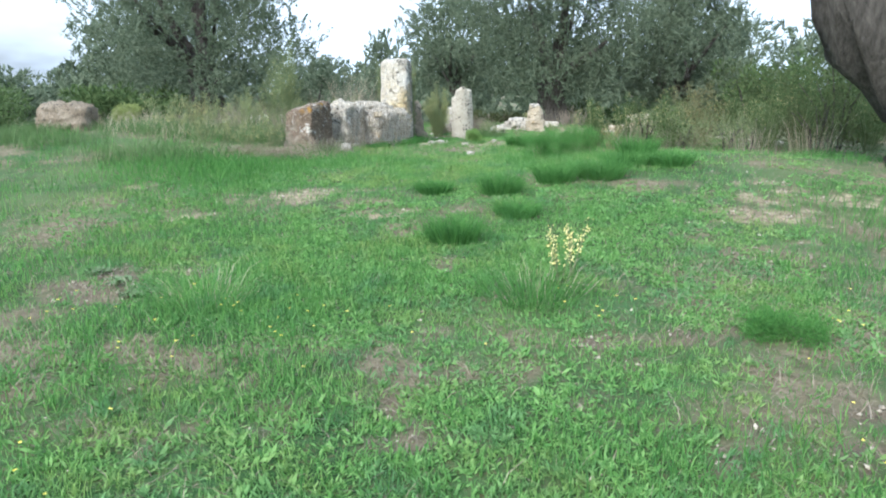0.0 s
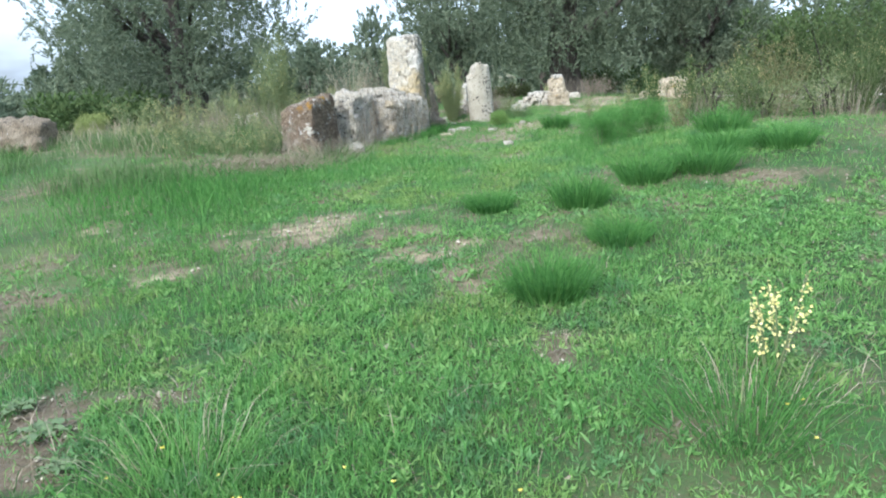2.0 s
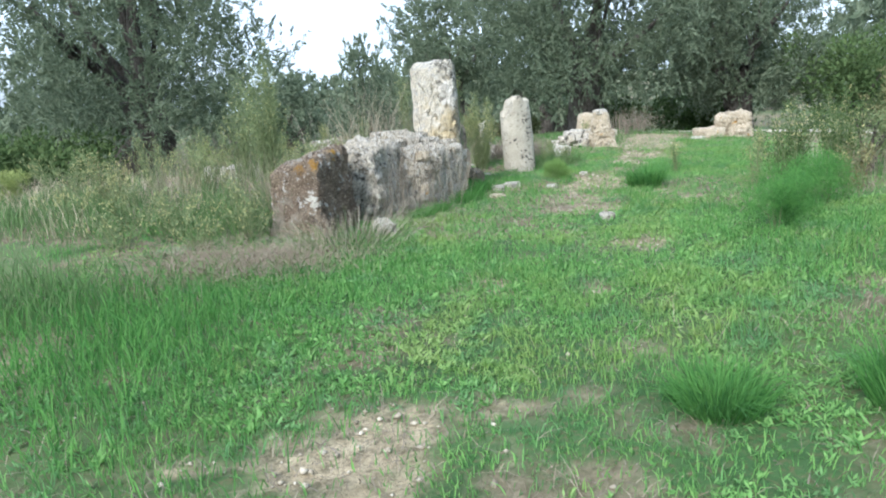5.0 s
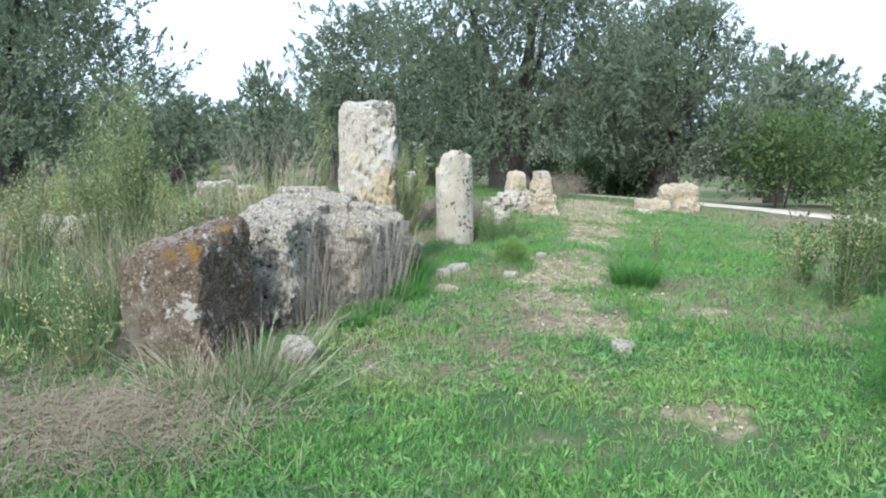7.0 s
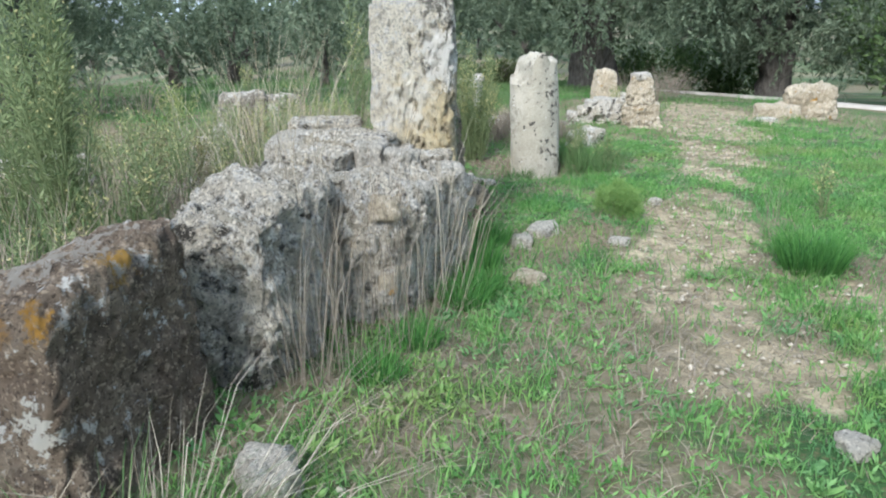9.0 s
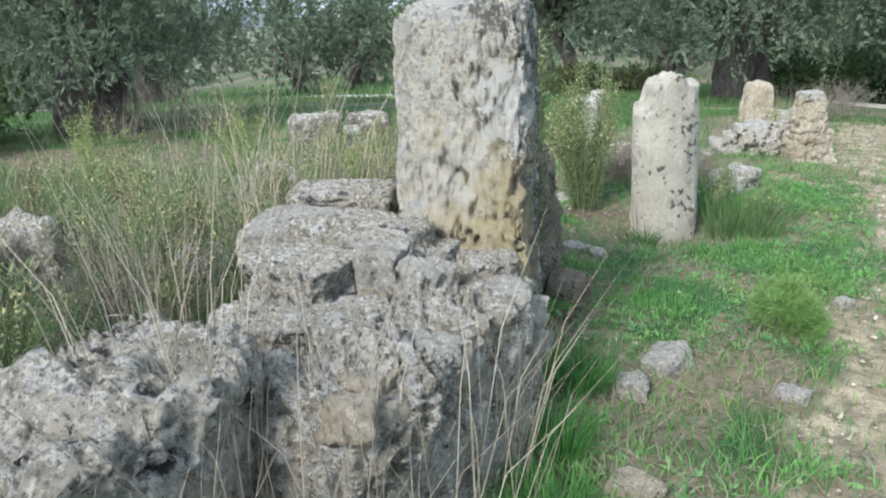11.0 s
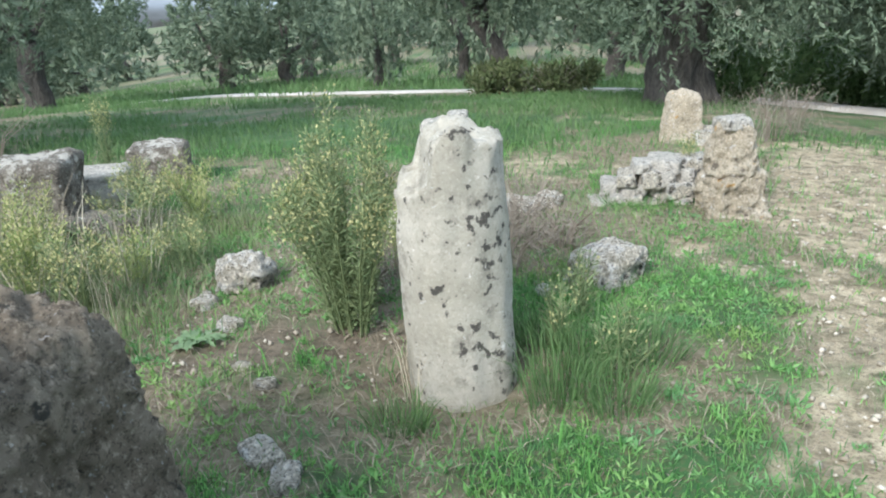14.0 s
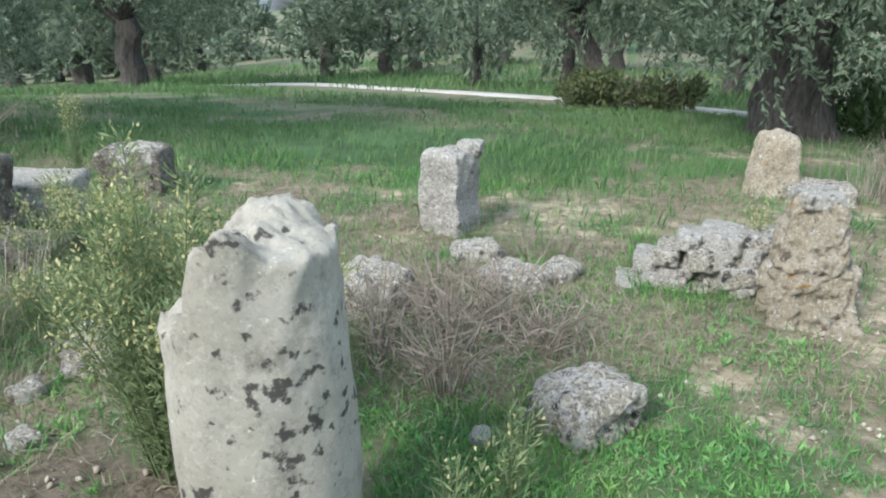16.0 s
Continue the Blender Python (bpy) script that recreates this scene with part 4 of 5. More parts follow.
def tuft(x, y, r, h, count, seed, mat, name="grass_tuft", label="dense dark green tussock of grass", width=0.006, spread=1.0, droop=0.6, group="grass tussocks"):
    """A tussock: blades that start close together and arch outwards."""
    rng = np.random.default_rng(seed)
    a, q = rng.uniform(0, 6.28, count), np.sqrt(rng.uniform(0, 1, count))
    X, Y = np.cos(a) * q * r * 0.5, np.sin(a) * q * r * 0.5
    hh = h * rng.uniform(0.55, 1.05, count)
    V, F = blades(rng, X, Y, np.full(count, -0.02), hh, np.full(count, width), np.full(count, 0.2), rng.uniform(0.2, droop, count))
    V = V.reshape(count, 5, 3)
    out = np.stack([np.cos(a), np.sin(a)], -1) * (q * spread * (r / h) * 0.75)[:, None] * hh[:, None]
    V[:, 2:4, :2] += out[:, None] * 0.4
    V[:, 4, :2] += out
    ob = new(name, mesh_np(name, V.reshape(-1, 3), F, mat))
    ob.matrix_world = pose(x, y, h1(x, y))
    return tagged(ob, label, "grass", group)


TUFTS = [(.36, 8.0, .38, .26), (.98, 8.6, .42, .24), (1.5, 8.7, .5, .24), (2.4, 9.2, .45, .22), (-.1, 6.25, .40, .25), (.47, 7.1, .36, .17), (-.34, 8.13, .32, .16), 
         (.90, 13.75, .34, .26), (2.3, 10.6, .5, .28), (-1.1, 13.3, .22, .16), (-.95, 13.9, .2, .2), (-1.35, 12.8, .2, .15), (-1.5, 12.5, .2, .13), (-1.0, 13.5, .22, .17), (-.85, 14.4, .24, .2),
         (1.9, 9.4, .5, .22)]
for k, (x, y, r, h) in enumerate(TUFTS):
    tuft(x, y, 0.9 * r, 1.35 * h, 900 if r > 0.25 else 300, 200 + k, M_GRASS_DARK, width=0.0045, droop=1.25)
for k, (x, y, r, h) in enumerate([(.34, 17.0, .3, .42), (.5, 17.25, .3, .36), (.28, 17.45, .26, .3), (.55, 16.85, .24, .26), (-.3, 16.75, .2, .2), (.75, 17.3, .3, .26)]):
    tuft(x, y, r, h, 210, 260 + k, M_FAR_GRASS, label="loose tuft of long green grass beside the column", width=0.0042, droop=1.1)
tuft(-2.12, 11.28, .45, .34, 230, 241, M_FAR_GRASS, label="arching green grass before the boulder", width=0.004, spread=1.9, droop=1.5)
tuft(-2.05, 11.34, .75, .46, 190, 243, M_STALK, "dry_grass_clump", "arching dry straw grass before the boulder", 0.0034, 1.9, 1.4, "dry grass clumps")
tuft(-1.66, 4.6, .5, .30, 260, 244, M_GRASS, label="loose open tussock of long grass", width=0.004, droop=1.2)
tuft(-1.60, 4.66, .5, .30, 70, 245, M_STRAW, "dry_grass_clump", "few dry stalks in a grass tussock", 0.003, 1.0, 0.8, "dry grass clumps")
rosette = new("leafy_rosette")
for k in range(18):
    a, up, n = 2.4 * k, 0.25 + 0.05 * k, 0.20 - 0.004 * k
    d = np.array([math.cos(a), math.sin(a)])
    q = np.array([-d[1], d[0]]) * 0.014
    rows_l = [(0.0, 0.0, 0.5), (0.35, 0.30, 1.0), (0.7, 0.40, 0.9), (1.0, 0.30, 0.05)]
    V = np.array([[*(d * n * u + sgn * q * w), n * z * (0.6 + up)] for u, z, w in rows_l for sgn in (-1, 1)])
    F = np.array([[2 * m, 2 * m + 1, 2 * m + 3, 2 * m + 2] for m in range(3)])
    part("leaf", mesh_np("leaf", V, F, M_GRASS_DARK), rosette)
rosette.matrix_world = pose(-.97, 15.17, h1(-.97, 15.17))
tagged(rosette, "dark green rosette of strap leaves beside stone", "plant")
tuft(.42, 4.75, .55, .28, 420, 240, M_GRASS_DARK, label="loose fine-leaved grass tussock below a flowering stalk", width=0.004, droop=1.2)
tuft(.48, 4.80, .5, .30, 60, 246, M_STRAW, "dry_grass_clump", "few dry stalks in a grass tussock", 0.003, 1.0, 0.8, "dry grass clumps")


def lobed_rosette(x, y, r, seed, count=9):
    """A flat rosette of long leaves with toothed lobes, each a raised midrib and two drooping halves."""
    rng = np.random.default_rng(seed)
    ob = new("thistle_rosette")
    for k in range(count):
        a = 2.4 * k + rng.uniform(-0.2, 0.2)
        L = r * rng.uniform(0.75, 1.1)
        d, s = np.array([math.cos(a), math.sin(a)]), np.array([-math.sin(a), math.cos(a)])
        steps = 13
        V = []
        for j in range(steps):
            u = j / (steps - 1)
            w = L * 0.24 * math.sin(math.pi * min(1.0, 0.12 + 0.9 * u)) * (1.0 if j % 2 else 0.55) * rng.uniform(0.85, 1.15)
            lift = 0.015 + L * (0.55 * u - 0.55 * u * u) * (1.0 - 0.05 * k)
            for side, dz in ((-1, -0.12), (0, 0.0), (1, -0.12)):
                V.append((*(d * L * u + s * w * side), lift + dz * w + (0.02 * rng.uniform() if side else 0)))
        F = np.array([[3 * j + c, 3 * j + c + 1, 3 * j + c + 4, 3 * j + c + 3] for j in range(steps - 1) for c in (0, 1)])
        part("leaf", mesh_np("leaf", np.array(V), F, M_THISTLE), ob)
    ob.matrix_world = pose(x, y, h1(x, y))
    return tagged(ob, "grey-green thistle rosette with lobed leaves on bare soil", "plant", "thistle rosettes")


for k, (x, y, r) in enumerate([(-1.36, 17.4, .16), (-2.34, 5.0, .13), (-2.58, 5.25, .11), (-2.12, 4.72, .10), (-3.37, 11.1, .2)]):
    lobed_rosette(x, y, r, 70 + k)
DRY = [(-1.75, 17.35, .5, .62, 26), (-2.2, 17.3, .5, .7, 30), (-2.05, 18.1, .4, .6, 20), (-.28, 17.02, .14, .45, 14), (-1.55, 12.75, .55, 1.15, 48), (-1.35, 13.25, .5, 1.0, 44), (-1.2, 13.6, .4, .9, 30), (-1.75, 12.45, .3, .9, 45), (-1.15, 13.75, .2, .8, 40), (-2.2, 15.2, .5, 1.6, 70), (-1.8, 15.2, .3, 1.6, 55), (-2.7, 15.5, .5, 1.4, 60), (-2.7, 11.9, .45, .6, 160),
       (-2.95, 12.5, .5, .7, 160), (-3.4, 12.2, .6, .6, 160), (-2.35, 11.25, .35, .3, 70), (-1.95, 11.35, .3, .3, 50), (-1.85, 13.0, .25, 1.5, 22), (-2.0, 13.3, .25, 1.6, 22), (.95, 14.35, .12, .5, 22), (-3.0, 13.6, .6, .8, 140),
       (-3.6, 14.2, .7, .8, 120), (3.3, 12.0, .6, .6, 70), (4.2, 11.8, .6, .7, 70), (5.2, 12.0, .6, .8, 70), (2.5, 12.3, .4, .6, 50), (2.7, 13.6, .5, .6, 90), (.3, 20.3, .5, .25, 150), (-.5, 18.3, .3, .4, 60), (-2.2, 18.6, .4, .6, 60), (-2.8, 18.4, .5, .7, 70), (2.4, 22.6, .3, .7, 50), (2.75, 22.5, .3, .6, 50)]
for k, (x, y, r, h, n) in enumerate(DRY):
    tuft(x, y, r, h, int(1.3 * n), 300 + k, (M_FAR_GRASS, M_TWIG)[k % 2] if n >= 120 else (M_STRAW, M_TWIG, M_STALK)[k % 3], "dry_grass_clump", "clump of tall grass stalks, partly dried", 0.0034, 0.7, 0.3, "dry grass clumps")

WEEDS = [(-2.1, 17.75, .55, .24, 14, 1.0), (-2.5, 18.0, .6, .26, 14, 1.0), (-1.8, 18.5, .4, .2, 8, .8), (-.62, 17.60, 1.25, .34, 36, .9), (-1.05, 15.30, 1.95, .08, 8, .6), (-.50, 18.55, .62, .15, 6, .8), (-2.45, 19.2, .6, .3, 10, .9), (-2.9, 18.7, .6, .25, 9, .9), (-3.47, 20.85, 1.05, .12, 5, 1.0), (-2.1, 19.5, .6, .3, 12, .9), (-2.6, 19.7, .55, .3, 10, .9),
         (1.52, 20.15, .66, .05, 3, .8), (2.0, 12.6, 1.05, .22, 9, .4), (1.75, 12.9, .7, .12, 4, .5), (2.6, 12.9, 1.0, .3, 10, .4), (3.1, 12.2, 1.1, .4, 12, .4), (3.8, 12.8, 1.25, .45, 12, .4), (4.6, 12.2, 1.3, .45, 12, .4), (5.4, 12.8, 1.4, .5, 12, .3),
         (-3.05, 13.6, 1.75, .26, 26, .15), (-3.4, 13.9, 1.5, .26, 16, .15), (-2.75, 15.9, 1.0, .25, 9, .3), (-2.35, 16.3, 1.1, .25, 9, .4), (-1.68, 15.6, 2.1, .07, 5, .3), (-3.9, 13.9, .9, .4, 12, .3), (-4.6, 13.0, .7, .4, 10, .3), (-5.3, 13.6, .8, .4, 10, .3),
         (-4.4, 15.2, .9, .4, 12, .3), (-3.4, 16.4, .8, .4, 12, .3), (-5.2, 16.0, 1.0, .5, 12, .3), (-2.6, 17.2, .7, .3, 9, .4), (-5.0, 18.0, .9, .5, 12, .3), (3.4, 14.4, .6, .3, 8, .5), (4.4, 15.0, .7, .3, 8, .4), (1.6, 14.9, .45, .1, 4, .5), (-4.6, 12.2, .45, .3, 8, .6), (6.2, 12.2, 1.0, .5, 12, .3), (-1.4, 19.4, .45, .15, 5, .7), (2.3, 13.6, .8, .3, 9, .4), (3.0, 13.8, 1.0, .4, 11, .3), (3.8, 14.0, 1.2, .5, 12, .3), (4.6, 13.6, 1.3, .5, 12, .3), (5.4, 14.2, 1.5, .5, 12, .2), (2.2, 11.9, .5, .2, 6, .4), (.35, 17.45, .42, .14, 6, .15), (.6, 17.1, .38, .14, 6, .1), (.5, 17.7, .4, .14, 6, .1), (-2.0, 18.2, .4, .2, 6, .5), (-3.1, 17.9, .7, .3, 9, .6), (-4.0, 19.0, .8, .4, 10, .5), (-3.0, 11.9, .5, .3, 10, .3), (-3.5, 11.7, .45, .3, 10, .3), (-4.0, 12.1, .5, .35, 10, .3), (-2.75, 12.7, .6, .25, 8, .3), (-2.7, 14.3, .6, .3, 9, .3), (-2.4, 15.0, .8, .25, 8, .3), (-3.2, 11.2, .35, .25, 9, .2), (-3.8, 11.3, .4, .3, 9, .2), (-2.85, 11.5, .35, .2, 7, .2), (-3.2, 15.2, .8, .4, 10, .3)]
for k, (x, y, h, r, n, bl) in enumerate(WEEDS):
    if x > 1.9 and y < 16:
        tall_weed(x, y, h, r, 400 + k, n, bl, (M_BUSH, M_DRY_WEED, M_BUSH)[k % 3], "tall weed, dark green and partly withered, on the bank", 1.3, (0.05, 0.009))
    else:
        tall_weed(x, y, h, r, 400 + k, n, bl, M_GOLD if y > 17.7 and x < 0 and k % 2 else None, lush=3.0 if n > 30 else 1.5, leaf=(0.036, 0.006) if n > 30 else (0.044, 0.007))
# feathery low plants beside the path
for k, (x, y, r, h) in enumerate([(1.72, 4.1, .24, .12), (.14, 15.0, .15, .26), (1.3, 11.1, .28, .42), (1.0, 10.7, .24, .38), (1.7, 11.5, .3, .42)]):
    ob = new("feathery_plant")
    add_stems(ob, 500 + k, r * 0.7, h * 0.8, 6, 0.004, M_WEED)
    part("foliage", bush_mesh(500 + k, r, h, 7500, 0.034, M_FEATHER if k == 1 else M_GRASS_DARK, 0.09), ob)
    ob.matrix_world = pose(x, y, h1(x, y))
    tagged(ob, "soft feathery green plant growing by the path", "plant")
BUSHES = [(-10.2, 21.6, .9, 1.1), (-9.0, 21.0, .7, .6), (9.5, 15.0, 1.6, 2.0), (9.6, 25.8, 1.6, 2.6), (11.8, 24.4, 1.8, 2.8), (14.2, 23.0, 1.9, 2.8), (12.6, 27.5, 1.8, 2.9), (17, 21, 2.0, 2.8), (6.8, 29.8, 1.0, 1.2), (4.4, 28.6, .9, 1.0), (.1, 31.8, .8, .7), (1.4, 31.6, .7, .6),
          (-8.6, 20.5, 1.2, 1.1), (-9.8, 15.5, 1.2, .9), (-11.5, 17.5, 1.4, 1.1), (-8.6, 12.6, .9, .7), (-10, 13.5, 1.0, .9), (-13.5, 14.5, 1.5, 1.4), (7.2, 30.0, 1.5, 1.6), (20, 30, 2.2, 3), ]
for k, (x, y, r, h) in enumerate(BUSHES):
    bush(x, y, r, h, 600 + k, M_SCRUB if 31 < y < 32 else None, leaves=int((4000 if y < 20 else 2300) * max(1, r) ** 1.3), leaf=0.075 if y < 20 else 0.14)


# olive-brown scrub along the bank beside the leaning olive
for k, (x, y, r, h) in enumerate([(5.0, 14.0, .9, 1.55), (6.3, 13.6, 1.1, 2.0), (7.6, 13.2, 1.2, 2.0), (8.6, 12.2, 1.2, 1.9), (4.1, 13.9, .6, 1.0), (5.6, 12.6, .7, 1.1), (6.8, 11.9, .8, 1.2), (4.6, 12.7, .5, .85), (3.6, 13.2, .42, .85), (3.0, 13.2, .3, .75), (3.4, 12.3, .35, .55), (4.0, 12.1, .4, .6)]):
    bush(x, y, r, h, 680 + k, M_SCRUB if k < 7 else M_WEED, int((6500 if k < 7 else 4600) * max(0.45, r) ** 1.2), 0.036, "grey-olive scrub, dense and twiggy, on the bank")
# yellow-green shrub on the bank
ob = new("feathery_plant")
add_stems(ob, 509, .18, .42, 6, 0.006, M_WEED)
part("foliage", bush_mesh(509, .24, .5, 5000, 0.05, M_GOLD, 0.12), ob)
ob.matrix_world = pose(-6.04, 13.79, h1(-6.04, 13.79))
tagged(ob, "yellow-green feathery shrub on the grassy bank", "plant")

# overgrown bank behind the wall
thick = random.Random(21)
for k in range(30):
    x, y = thick.uniform(-4.6, -2.35), thick.uniform(12.6, 17.6)
    tall_weed(x, y, thick.uniform(.4, .85), thick.uniform(.15, .3), 900 + k, 7, thick.uniform(.1, .5), M_DRY_WEED if k % 3 == 0 else None, leaf=(0.042, 0.008), label="grey-green weed on the overgrown bank")
for k in range(14):
    x, y = thick.uniform(-4.4, -2.3), thick.uniform(12.4, 17.0)
    tuft(x, y, .4, thick.uniform(.5, .9), 60, 960 + k, M_STRAW if k % 2 else M_TWIG, "dry_grass_clump", "clump of dead dry stalks on the bank", 0.0042, 0.8, 0.4, "dry grass clumps")


# flowering stalks
def flower_stalk(x, y, seed):
    rng = np.random.default_rng(seed)
    ob = new("flowering_stalk")
    for k in range(4):
        e = np.array([rng.uniform(-.14, .14), rng.uniform(-.08, .08), rng.uniform(.30, .44)])
        V, F = tube([(0, 0, 0), e * np.array([.5, .5, .55]), e], [.005, .004, .002], 4)
        stem = part("stem", mesh_np("stem", V, F, M_WEED), ob)
        u = rng.uniform(.45, 1, 34)[:, None]
        V, F = leaf_quads(rng, e * u + rng.normal(0, .012, (34, 3)), rng.normal(0, 1, (34, 3)), .018, .013, .6)
        tagged(part("flower_spike", mesh_np("flower_spike", V, F, M_CREAM), stem, "spike of small pale yellow flowers"), kind="stuff")
    ob.matrix_world = pose(x, y, h1(x, y))
    return tagged(ob, "tall plant with pale yellow flower spikes", "flower")


flower_stalk(.72, 5.15, 1)
flower_stalk(.62, 5.0, 2)

# ---- turf ----
rng = np.random.default_rng(11)


def scatter(n, x0, x1, y0, y1):
    return rng.uniform(x0, x1, n), rng.uniform(y0, y1, n)


def lie(X, Y):
    return height(X, Y) + 0.035 * (fbm(X * 2.2, Y * 2.2, 5) - 0.5) + 0.02 * (fbm(X * 9, Y * 9, 8, 3) - 0.5) - 0.006


def turf(name, n, box, h_range, width, keep, mat, label, lean=(0.15, 0.7), droop=(0.1, 0.7)):
    X, Y = scatter(n, *box)
    p = keep(X, Y)
    k = rng.uniform(0, 1, n) < p
    X, Y = X[k], Y[k]
    m = len(X)
    tall = 0.55 + 0.9 * fbm(X * 0.9, Y * 0.9, 31)
    hh = rng.uniform(*h_range, m) * tall
    V, F = blades(rng, X, Y, lie(X, Y), hh, width * rng.uniform(0.7, 1.3, m), rng.uniform(*lean, m), rng.uniform(*droop, m))
    return tagged(new(name, mesh_np(name, V, F, mat)), label, "grass", kind="stuff")


def path_x(Y):
    return np.interp(Y, [0, 3, 6, 8, 10, 12, 14, 16, 20], [0, -.6, -1.2, -1.5, -1.2, -.6, 0.2, .8, 1.0])


def green(X, Y):
    d = np.abs(X - path_x(Y)) / (2.2 + 0.15 * np.abs(Y - 8))
    return (0.75 + 0.5 * lushness(X, Y)) * (1 - 0.90 * bareness(X, Y)) * (1 - 0.62 * dryness(X, Y)) * np.exp(-0.5 * d * d) * (0.22 + 0.78 * smooth(0.36, 0.58, fbm(X * 3.2, Y * 3.2, 41)))


def lush(X, Y):
    return (1 - 0.97 * bareness(X, Y)) * (1 - 0.8 * dryness(X, Y)) * smooth(0.48, 0.66, fbm(X * 0.8, Y * 0.8, 51))


turf("turf_grass", 370000, (-5.5, 5.5, 0.8, 22.5), (0.04, 0.095), 0.0056, green, M_GRASS, "short green meadow grass")
turf("turf_grass", 180000, (-3.0, 3.0, 1.2, 12.5), (0.025, 0.075), 0.0052, lambda X, Y: 0.6 * green(X, Y) + 0.08, M_GRASS, "short dense grass along the walk")
turf("turf_grass", 130000, (-2.4, 3.2, 12.5, 20.5), (0.02, 0.075), 0.0048, lambda X, Y: 0.75 * green(X, Y) + 0.10 * (1 - 0.8 * bareness(X, Y)), M_GRASS, "thin short grass round the ruin")
turf("turf_grass", 130000, (-6.5, 6, 1.0, 24.0), (0.08, 0.17), 0.005, lush, M_GRASS_DARK, "longer dark green grass in patches")
turf("long_grass", 15000, (-4.6, -1.5, 7.8, 10.8), (0.09, 0.20), 0.006, lambda X, Y: np.exp(-((X + 3.0) / 1.0) ** 2 - ((Y - 9.3) / 0.9) ** 2), M_GRASS_DARK, "long dark green grass on the slope below the boulder")
turf("far_grass", 80000, (-16, 4, 19.0, 31.0), (0.06, 0.17), 0.012, lambda X, Y: (0.9 - 0.7 * dryness(X, Y)) * (1 - bareness(X, Y)) * smooth(20, 24, Y + 3 * vnoise(X * .7, Y * .7, 5)) * smooth(0.25, 0.6, fbm(X * 0.5, Y * 0.9, 151)), M_FAR_GRASS, "green meadow grass beyond the ruin")
turf("bank_grass", 70000, (-9, -1.8, 9.5, 19.0), (0.09, 0.30), 0.007, lambda X, Y: 0.75 * smooth(0.35, 0.6, fbm(X, Y, 61)) * smooth(-1.6, -2.6, X + 0.25 * (15 - Y) * (Y < 15)), M_FAR_GRASS, "rank green grass on the overgrown bank")
turf("dry_thatch", 200000, (-6, 6, 0.8, 22.5), (0.03, 0.10), 0.0035, lambda X, Y: (1 - 0.75 * np.exp(-((X + 0.9) / 1.1) ** 2 - ((Y - 17.2) / 0.8) ** 2)) * (0.07 + 0.5 * np.maximum(bareness(X, Y) * (1 - 0.85 * smooth(11.0, 12.0, Y)) * smooth(0.35, 0.6, fbm(X * 2, Y * 2, 71)), 0.9 * dryness(X, Y) * (1 - 0.8 * bareness(X, Y)))), M_THATCH, "dry straw and dead grass on bare earth", (0.8, 2.2), (0.3, 1.0))
turf("leaf_litter", 95000, (-3.5, 3.5, 0.8, 14.0), (0.015, 0.05), 0.005, lambda X, Y: 0.06 + 0.5 * np.maximum(0.8 * bareness(X, Y) * smooth(11.0, 8.0, Y), dryness(X, Y)), M_TWIG, "brown dead leaf litter between the grass", (1.0, 2.6), (0.4, 1.0))
turf("leaf_litter", 85000, (-2.4, 3.4, 14.0, 21.5), (0.012, 0.05), 0.0046, lambda X, Y: (1 - 0.85 * bareness(X, Y)) * (0.16 + 0.4 * dryness(X, Y)), M_THATCH, "brown dead stalks and litter round the ruin", (1.0, 2.6), (0.4, 1.0))
turf("dry_bank_grass", 11000, (-8, -2.3, 11.7, 19.0), (0.15, 0.5), 0.005, lambda X, Y: 0.8 * smooth(0.4, 0.65, fbm(X * 1.1, Y * 1.1, 81)) * smooth(-1.8, -2.8, X), M_STRAW, "dry grass on the overgrown bank")


turf("far_weeds", 26000, (-26, 9, 36.0, 66.0), (0.2, 0.5), 0.035, lambda X, Y: 0.8 * smooth(0.42, 0.6, fbm(X * 0.35, Y * 0.5, 161)), M_FAR_GRASS, "rank weeds on the slope beyond the track")
turf("far_meadow", 60000, (-24, 8, 30.0, 50.0), (0.08, 0.22), 0.02, lambda X, Y: 0.8 * smooth(0.3, 0.6, fbm(X * 0.4, Y * 0.6, 163)) * (np.abs(Y - np.interp(-X, [-5.2, -1.6, 1.7, 7.8, 14, 24], [28.2, 33.4, 36.3, 38.4, 39.4, 41]) + 2.2) > 3.4), M_FAR_GRASS, "green meadow grass along the track")
turf("dead_grass_mat", 20000, (-3.9, -1.6, 9.9, 11.6), (0.06, 0.16), 0.0038, lambda X, Y: np.exp(-((X + 2.7) / 0.55) ** 2 - ((Y - 10.75) / 0.38) ** 2), M_THATCH, "mat of dead fallen grass before the boulder", (1.2, 2.8), (0.3, 1.0))


turf("weedy_grass", 9000, (-3.6, -1.5, 17.2, 19.6), (0.07, 0.20), 0.005, lambda X, Y: 0.7 * smooth(-1.3, -1.9, X) * smooth(0.3, 0.55, fbm(X * 1.6, Y * 1.6, 171)), M_WEED, "rank weedy grass beside the ruined blocks")


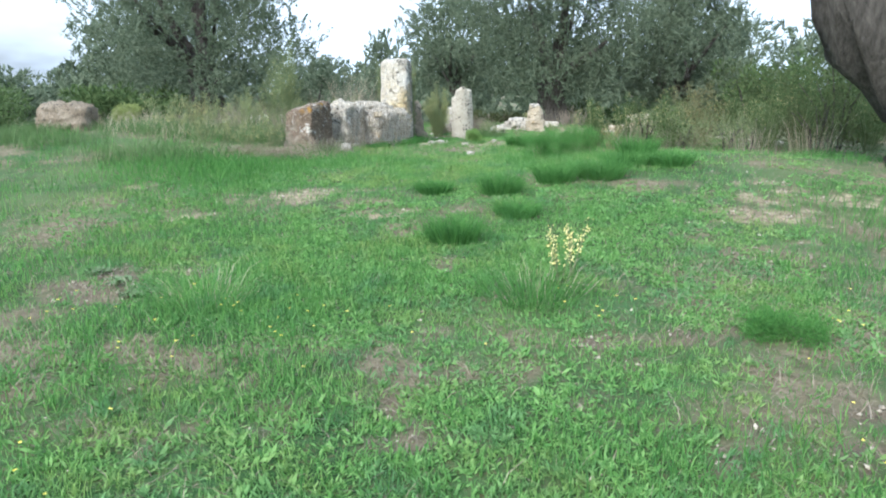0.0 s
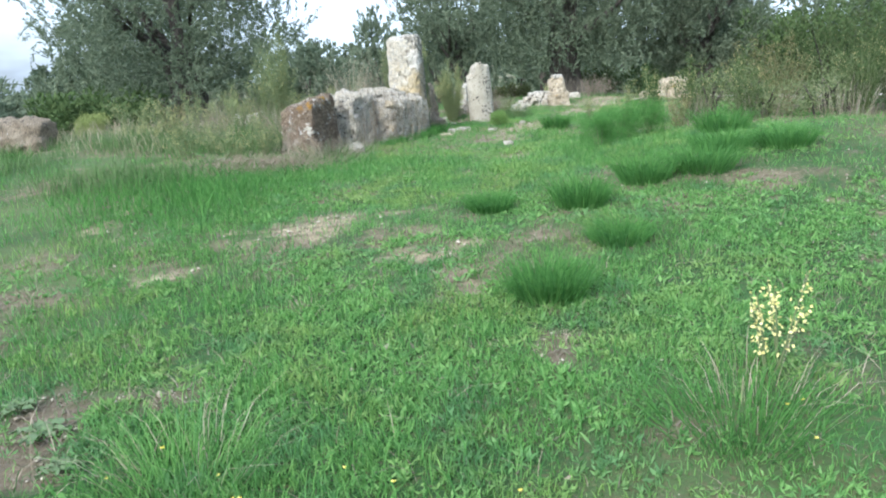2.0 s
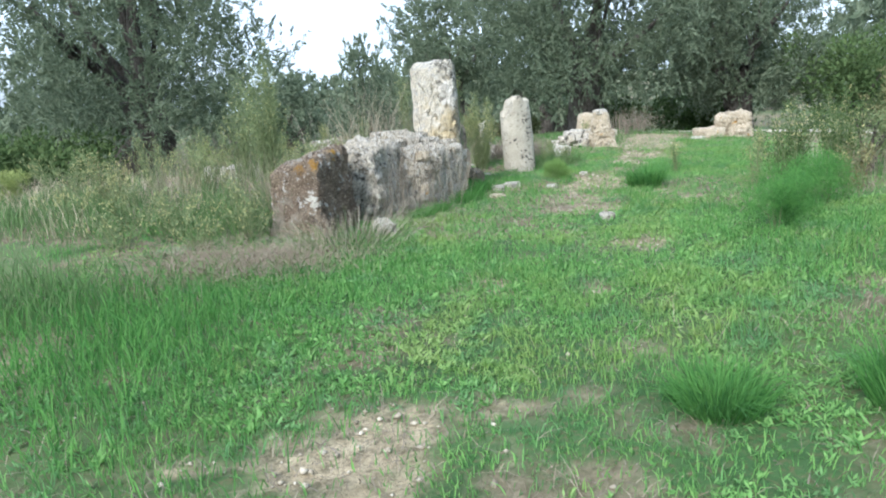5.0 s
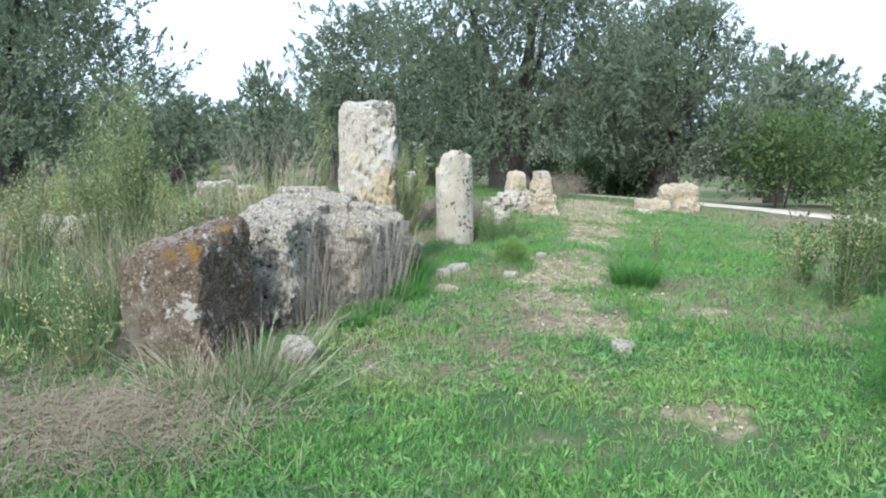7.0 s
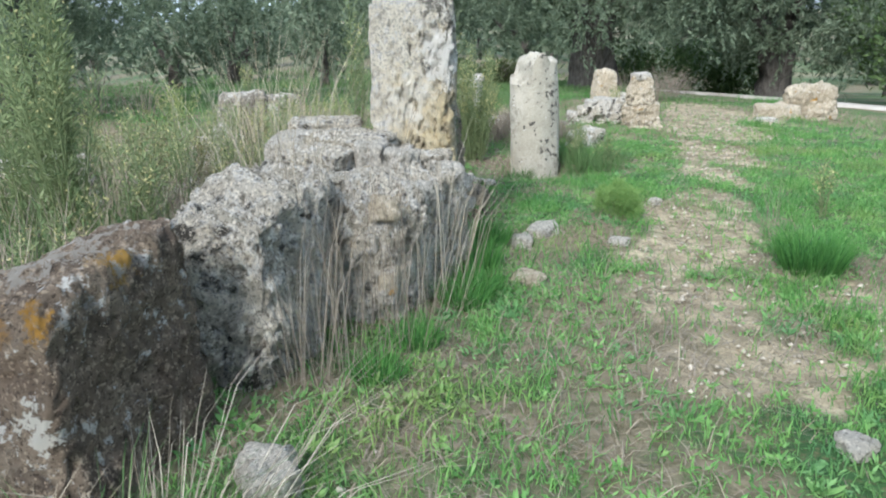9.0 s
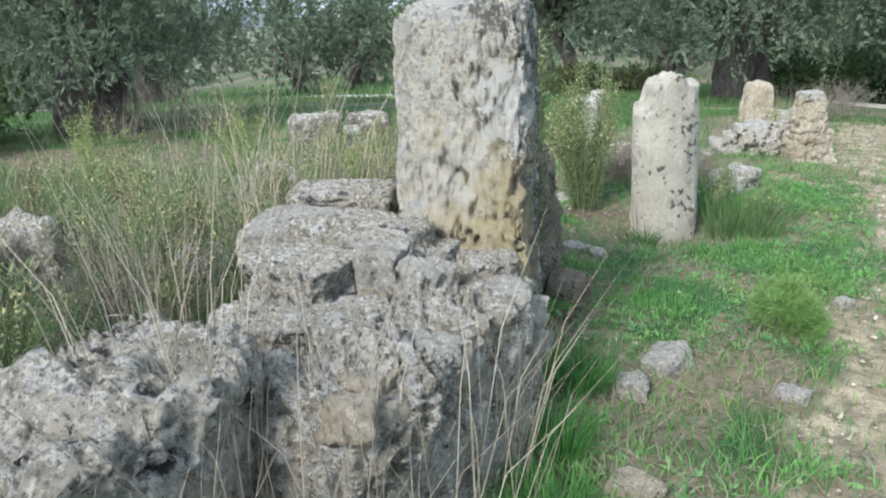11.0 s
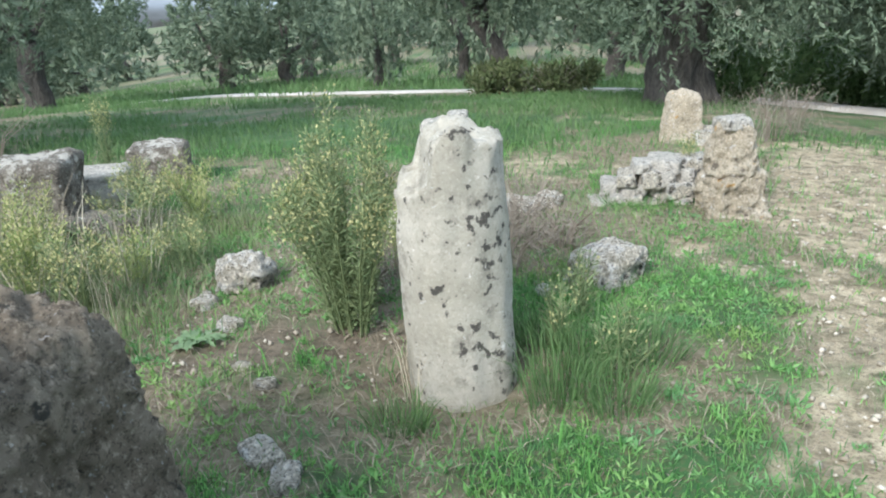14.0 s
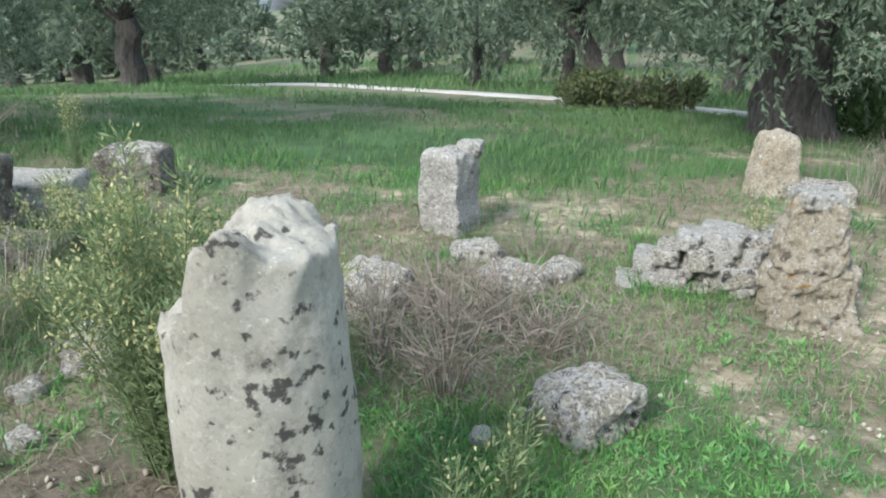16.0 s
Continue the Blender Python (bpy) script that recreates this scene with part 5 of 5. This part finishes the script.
def pebbles(n, box):
    """Tiny broken stones strewn over the bare earth."""
    X, Y = scatter(n, *box)
    k = rng.uniform(0, 1, n) < 0.05 + 0.95 * bareness(X, Y)
    X, Y = X[k], Y[k]
    m = len(X)
    size = 0.006 + 0.016 * rng.uniform(0, 1, m) ** 3
    C = np.stack([X, Y, lie(X, Y) + 0.3 * size], -1)
    corner = np.array([[1, 0, 0], [0, 1, 0], [-1, 0, 0], [0, -1, 0], [0, 0, 0.7], [0, 0, -0.7]])
    V = C[:, None] + corner[None] * size[:, None, None] * rng.uniform(0.6, 1.3, (m, 6, 1)) + rng.normal(0, 0.15, (m, 6, 3)) * size[:, None, None]
    tri = np.array([[0, 1, 4], [1, 2, 4], [2, 3, 4], [3, 0, 4], [1, 0, 5], [2, 1, 5], [3, 2, 5], [0, 3, 5]])
    F = (np.arange(m)[:, None, None] * 6 + tri[None]).reshape(-1, 3)
    return tagged(new("pebbles", mesh_np("pebbles", V.reshape(-1, 3), F, M_PEBBLE)), "small broken stones strewn on bare earth", "pebbles", kind="stuff")


pebbles(26000, (-3.5, 3.5, 1.5, 21.0))


def twig_heap(x, y, r, h, seed, n=16):
    ob = new("dead_brush")
    add_stems(ob, seed, r, h, n, 0.006, M_TWIG)
    rng2 = np.random.default_rng(seed)
    V, F = leaf_quads(rng2, rng2.normal(0, 1, (700, 3)) * np.array([r * 0.5, r * 0.5, h * 0.22]) + np.array([0, 0, h * 0.45]), rng2.normal(0, 1, (700, 3)), 0.12, 0.004, 0.5)
    tagged(part("twig", mesh_np("twig", V, F, M_TWIG), ob), kind="stuff")
    ob.matrix_world = pose(x, y, h1(x, y))
    return tagged(ob, "heap of dead brown brush and twigs", "brush", "dead brush")


for k, (x, y, r, h) in enumerate([(.05, 18.75, .36, .42), (.25, 19.05, .34, .36), (-.12, 19.15, .3, .34), (.12, 18.35, .3, .4), (-.25, 18.6, .3, .38), (.48, 18.85, .34, .32), (-.62, 18.0, .2, .3), (2.9, 22.4, .45, .6), (3.3, 22.9, .4, .5), (.3, 31.8, 1.0, .9), (1.2, 31.5, .9, .8), (-2.5, 13.6, .4, .5), (-2.8, 14.5, .5, .5), (-6.9, 22.6, .8, 1.0), (-6.0, 22.2, .9, 1.05), (-5.2, 21.6, .7, .7), (-6.4, 21.2, .8, .7)]):
    twig_heap(x, y, r, h, 800 + k)


def forbs(n, box, size=0.044, grow=0.8):
    """Low broad-leaved rosettes among the grass."""
    X, Y = scatter(n, *box)
    k = rng.uniform(0, 1, n) < (1 - 0.85 * bareness(X, Y)) * np.maximum(grow * smooth(0.46, 0.64, fbm(X * 1.4, Y * 1.4, 91)), lushness(X, Y))
    X, Y = X[k], Y[k]
    m = 7
    X, Y = np.repeat(X, m) + rng.normal(0, .012, len(X) * m), np.repeat(Y, m) + rng.normal(0, .012, len(Y) * m)
    a = rng.uniform(0, 6.28, len(X))
    C = np.stack([X, Y, lie(X, Y) + 0.01], -1)
    D = np.stack([np.cos(a), np.sin(a), rng.uniform(0.3, 1.1, len(X))], -1)
    V, F = leaf_quads(rng, C, D, size, size * 0.27, 0.35)
    return tagged(new("forb_leaves", mesh_np("forb_leaves", V, F, M_FORB)), "low broad-leaved weeds in the turf", "weeds", kind="stuff")


forbs(16000, (-4, 4.5, 0.8, 20))
forbs(24000, (-2.6, 2.6, 1.2, 11.5), 0.034, 0.95)
forbs(12000, (-2.2, 3.0, 11.5, 20.0), 0.03, 0.6)
forbs(4000, (-3.5, 3.0, 1.0, 14.5), 0.062, 0.4)
X, Y = scatter(900, -2.5, 3.2, 1.2, 5.2)
k = rng.uniform(0, 1, 900) < smooth(0.5, 0.68, fbm(X * 1.2, Y * 1.2, 95)) * 0.6
X, Y = X[k], Y[k]
C = np.repeat(np.stack([X, Y, lie(X, Y) + rng.uniform(.05, .13, len(X))], -1), 6, 0)
a = np.tile(np.arange(6) * 1.047, len(X))
V, F = leaf_quads(rng, C, np.stack([np.cos(a), np.sin(a), 0.4 + 0 * a], -1), .010, .007, .05)
tagged(new("meadow_flowers", mesh_np("meadow_flowers", V, F, M_YELLOW)), "tiny yellow daisies dotted through the grass", "flowers", kind="stuff")
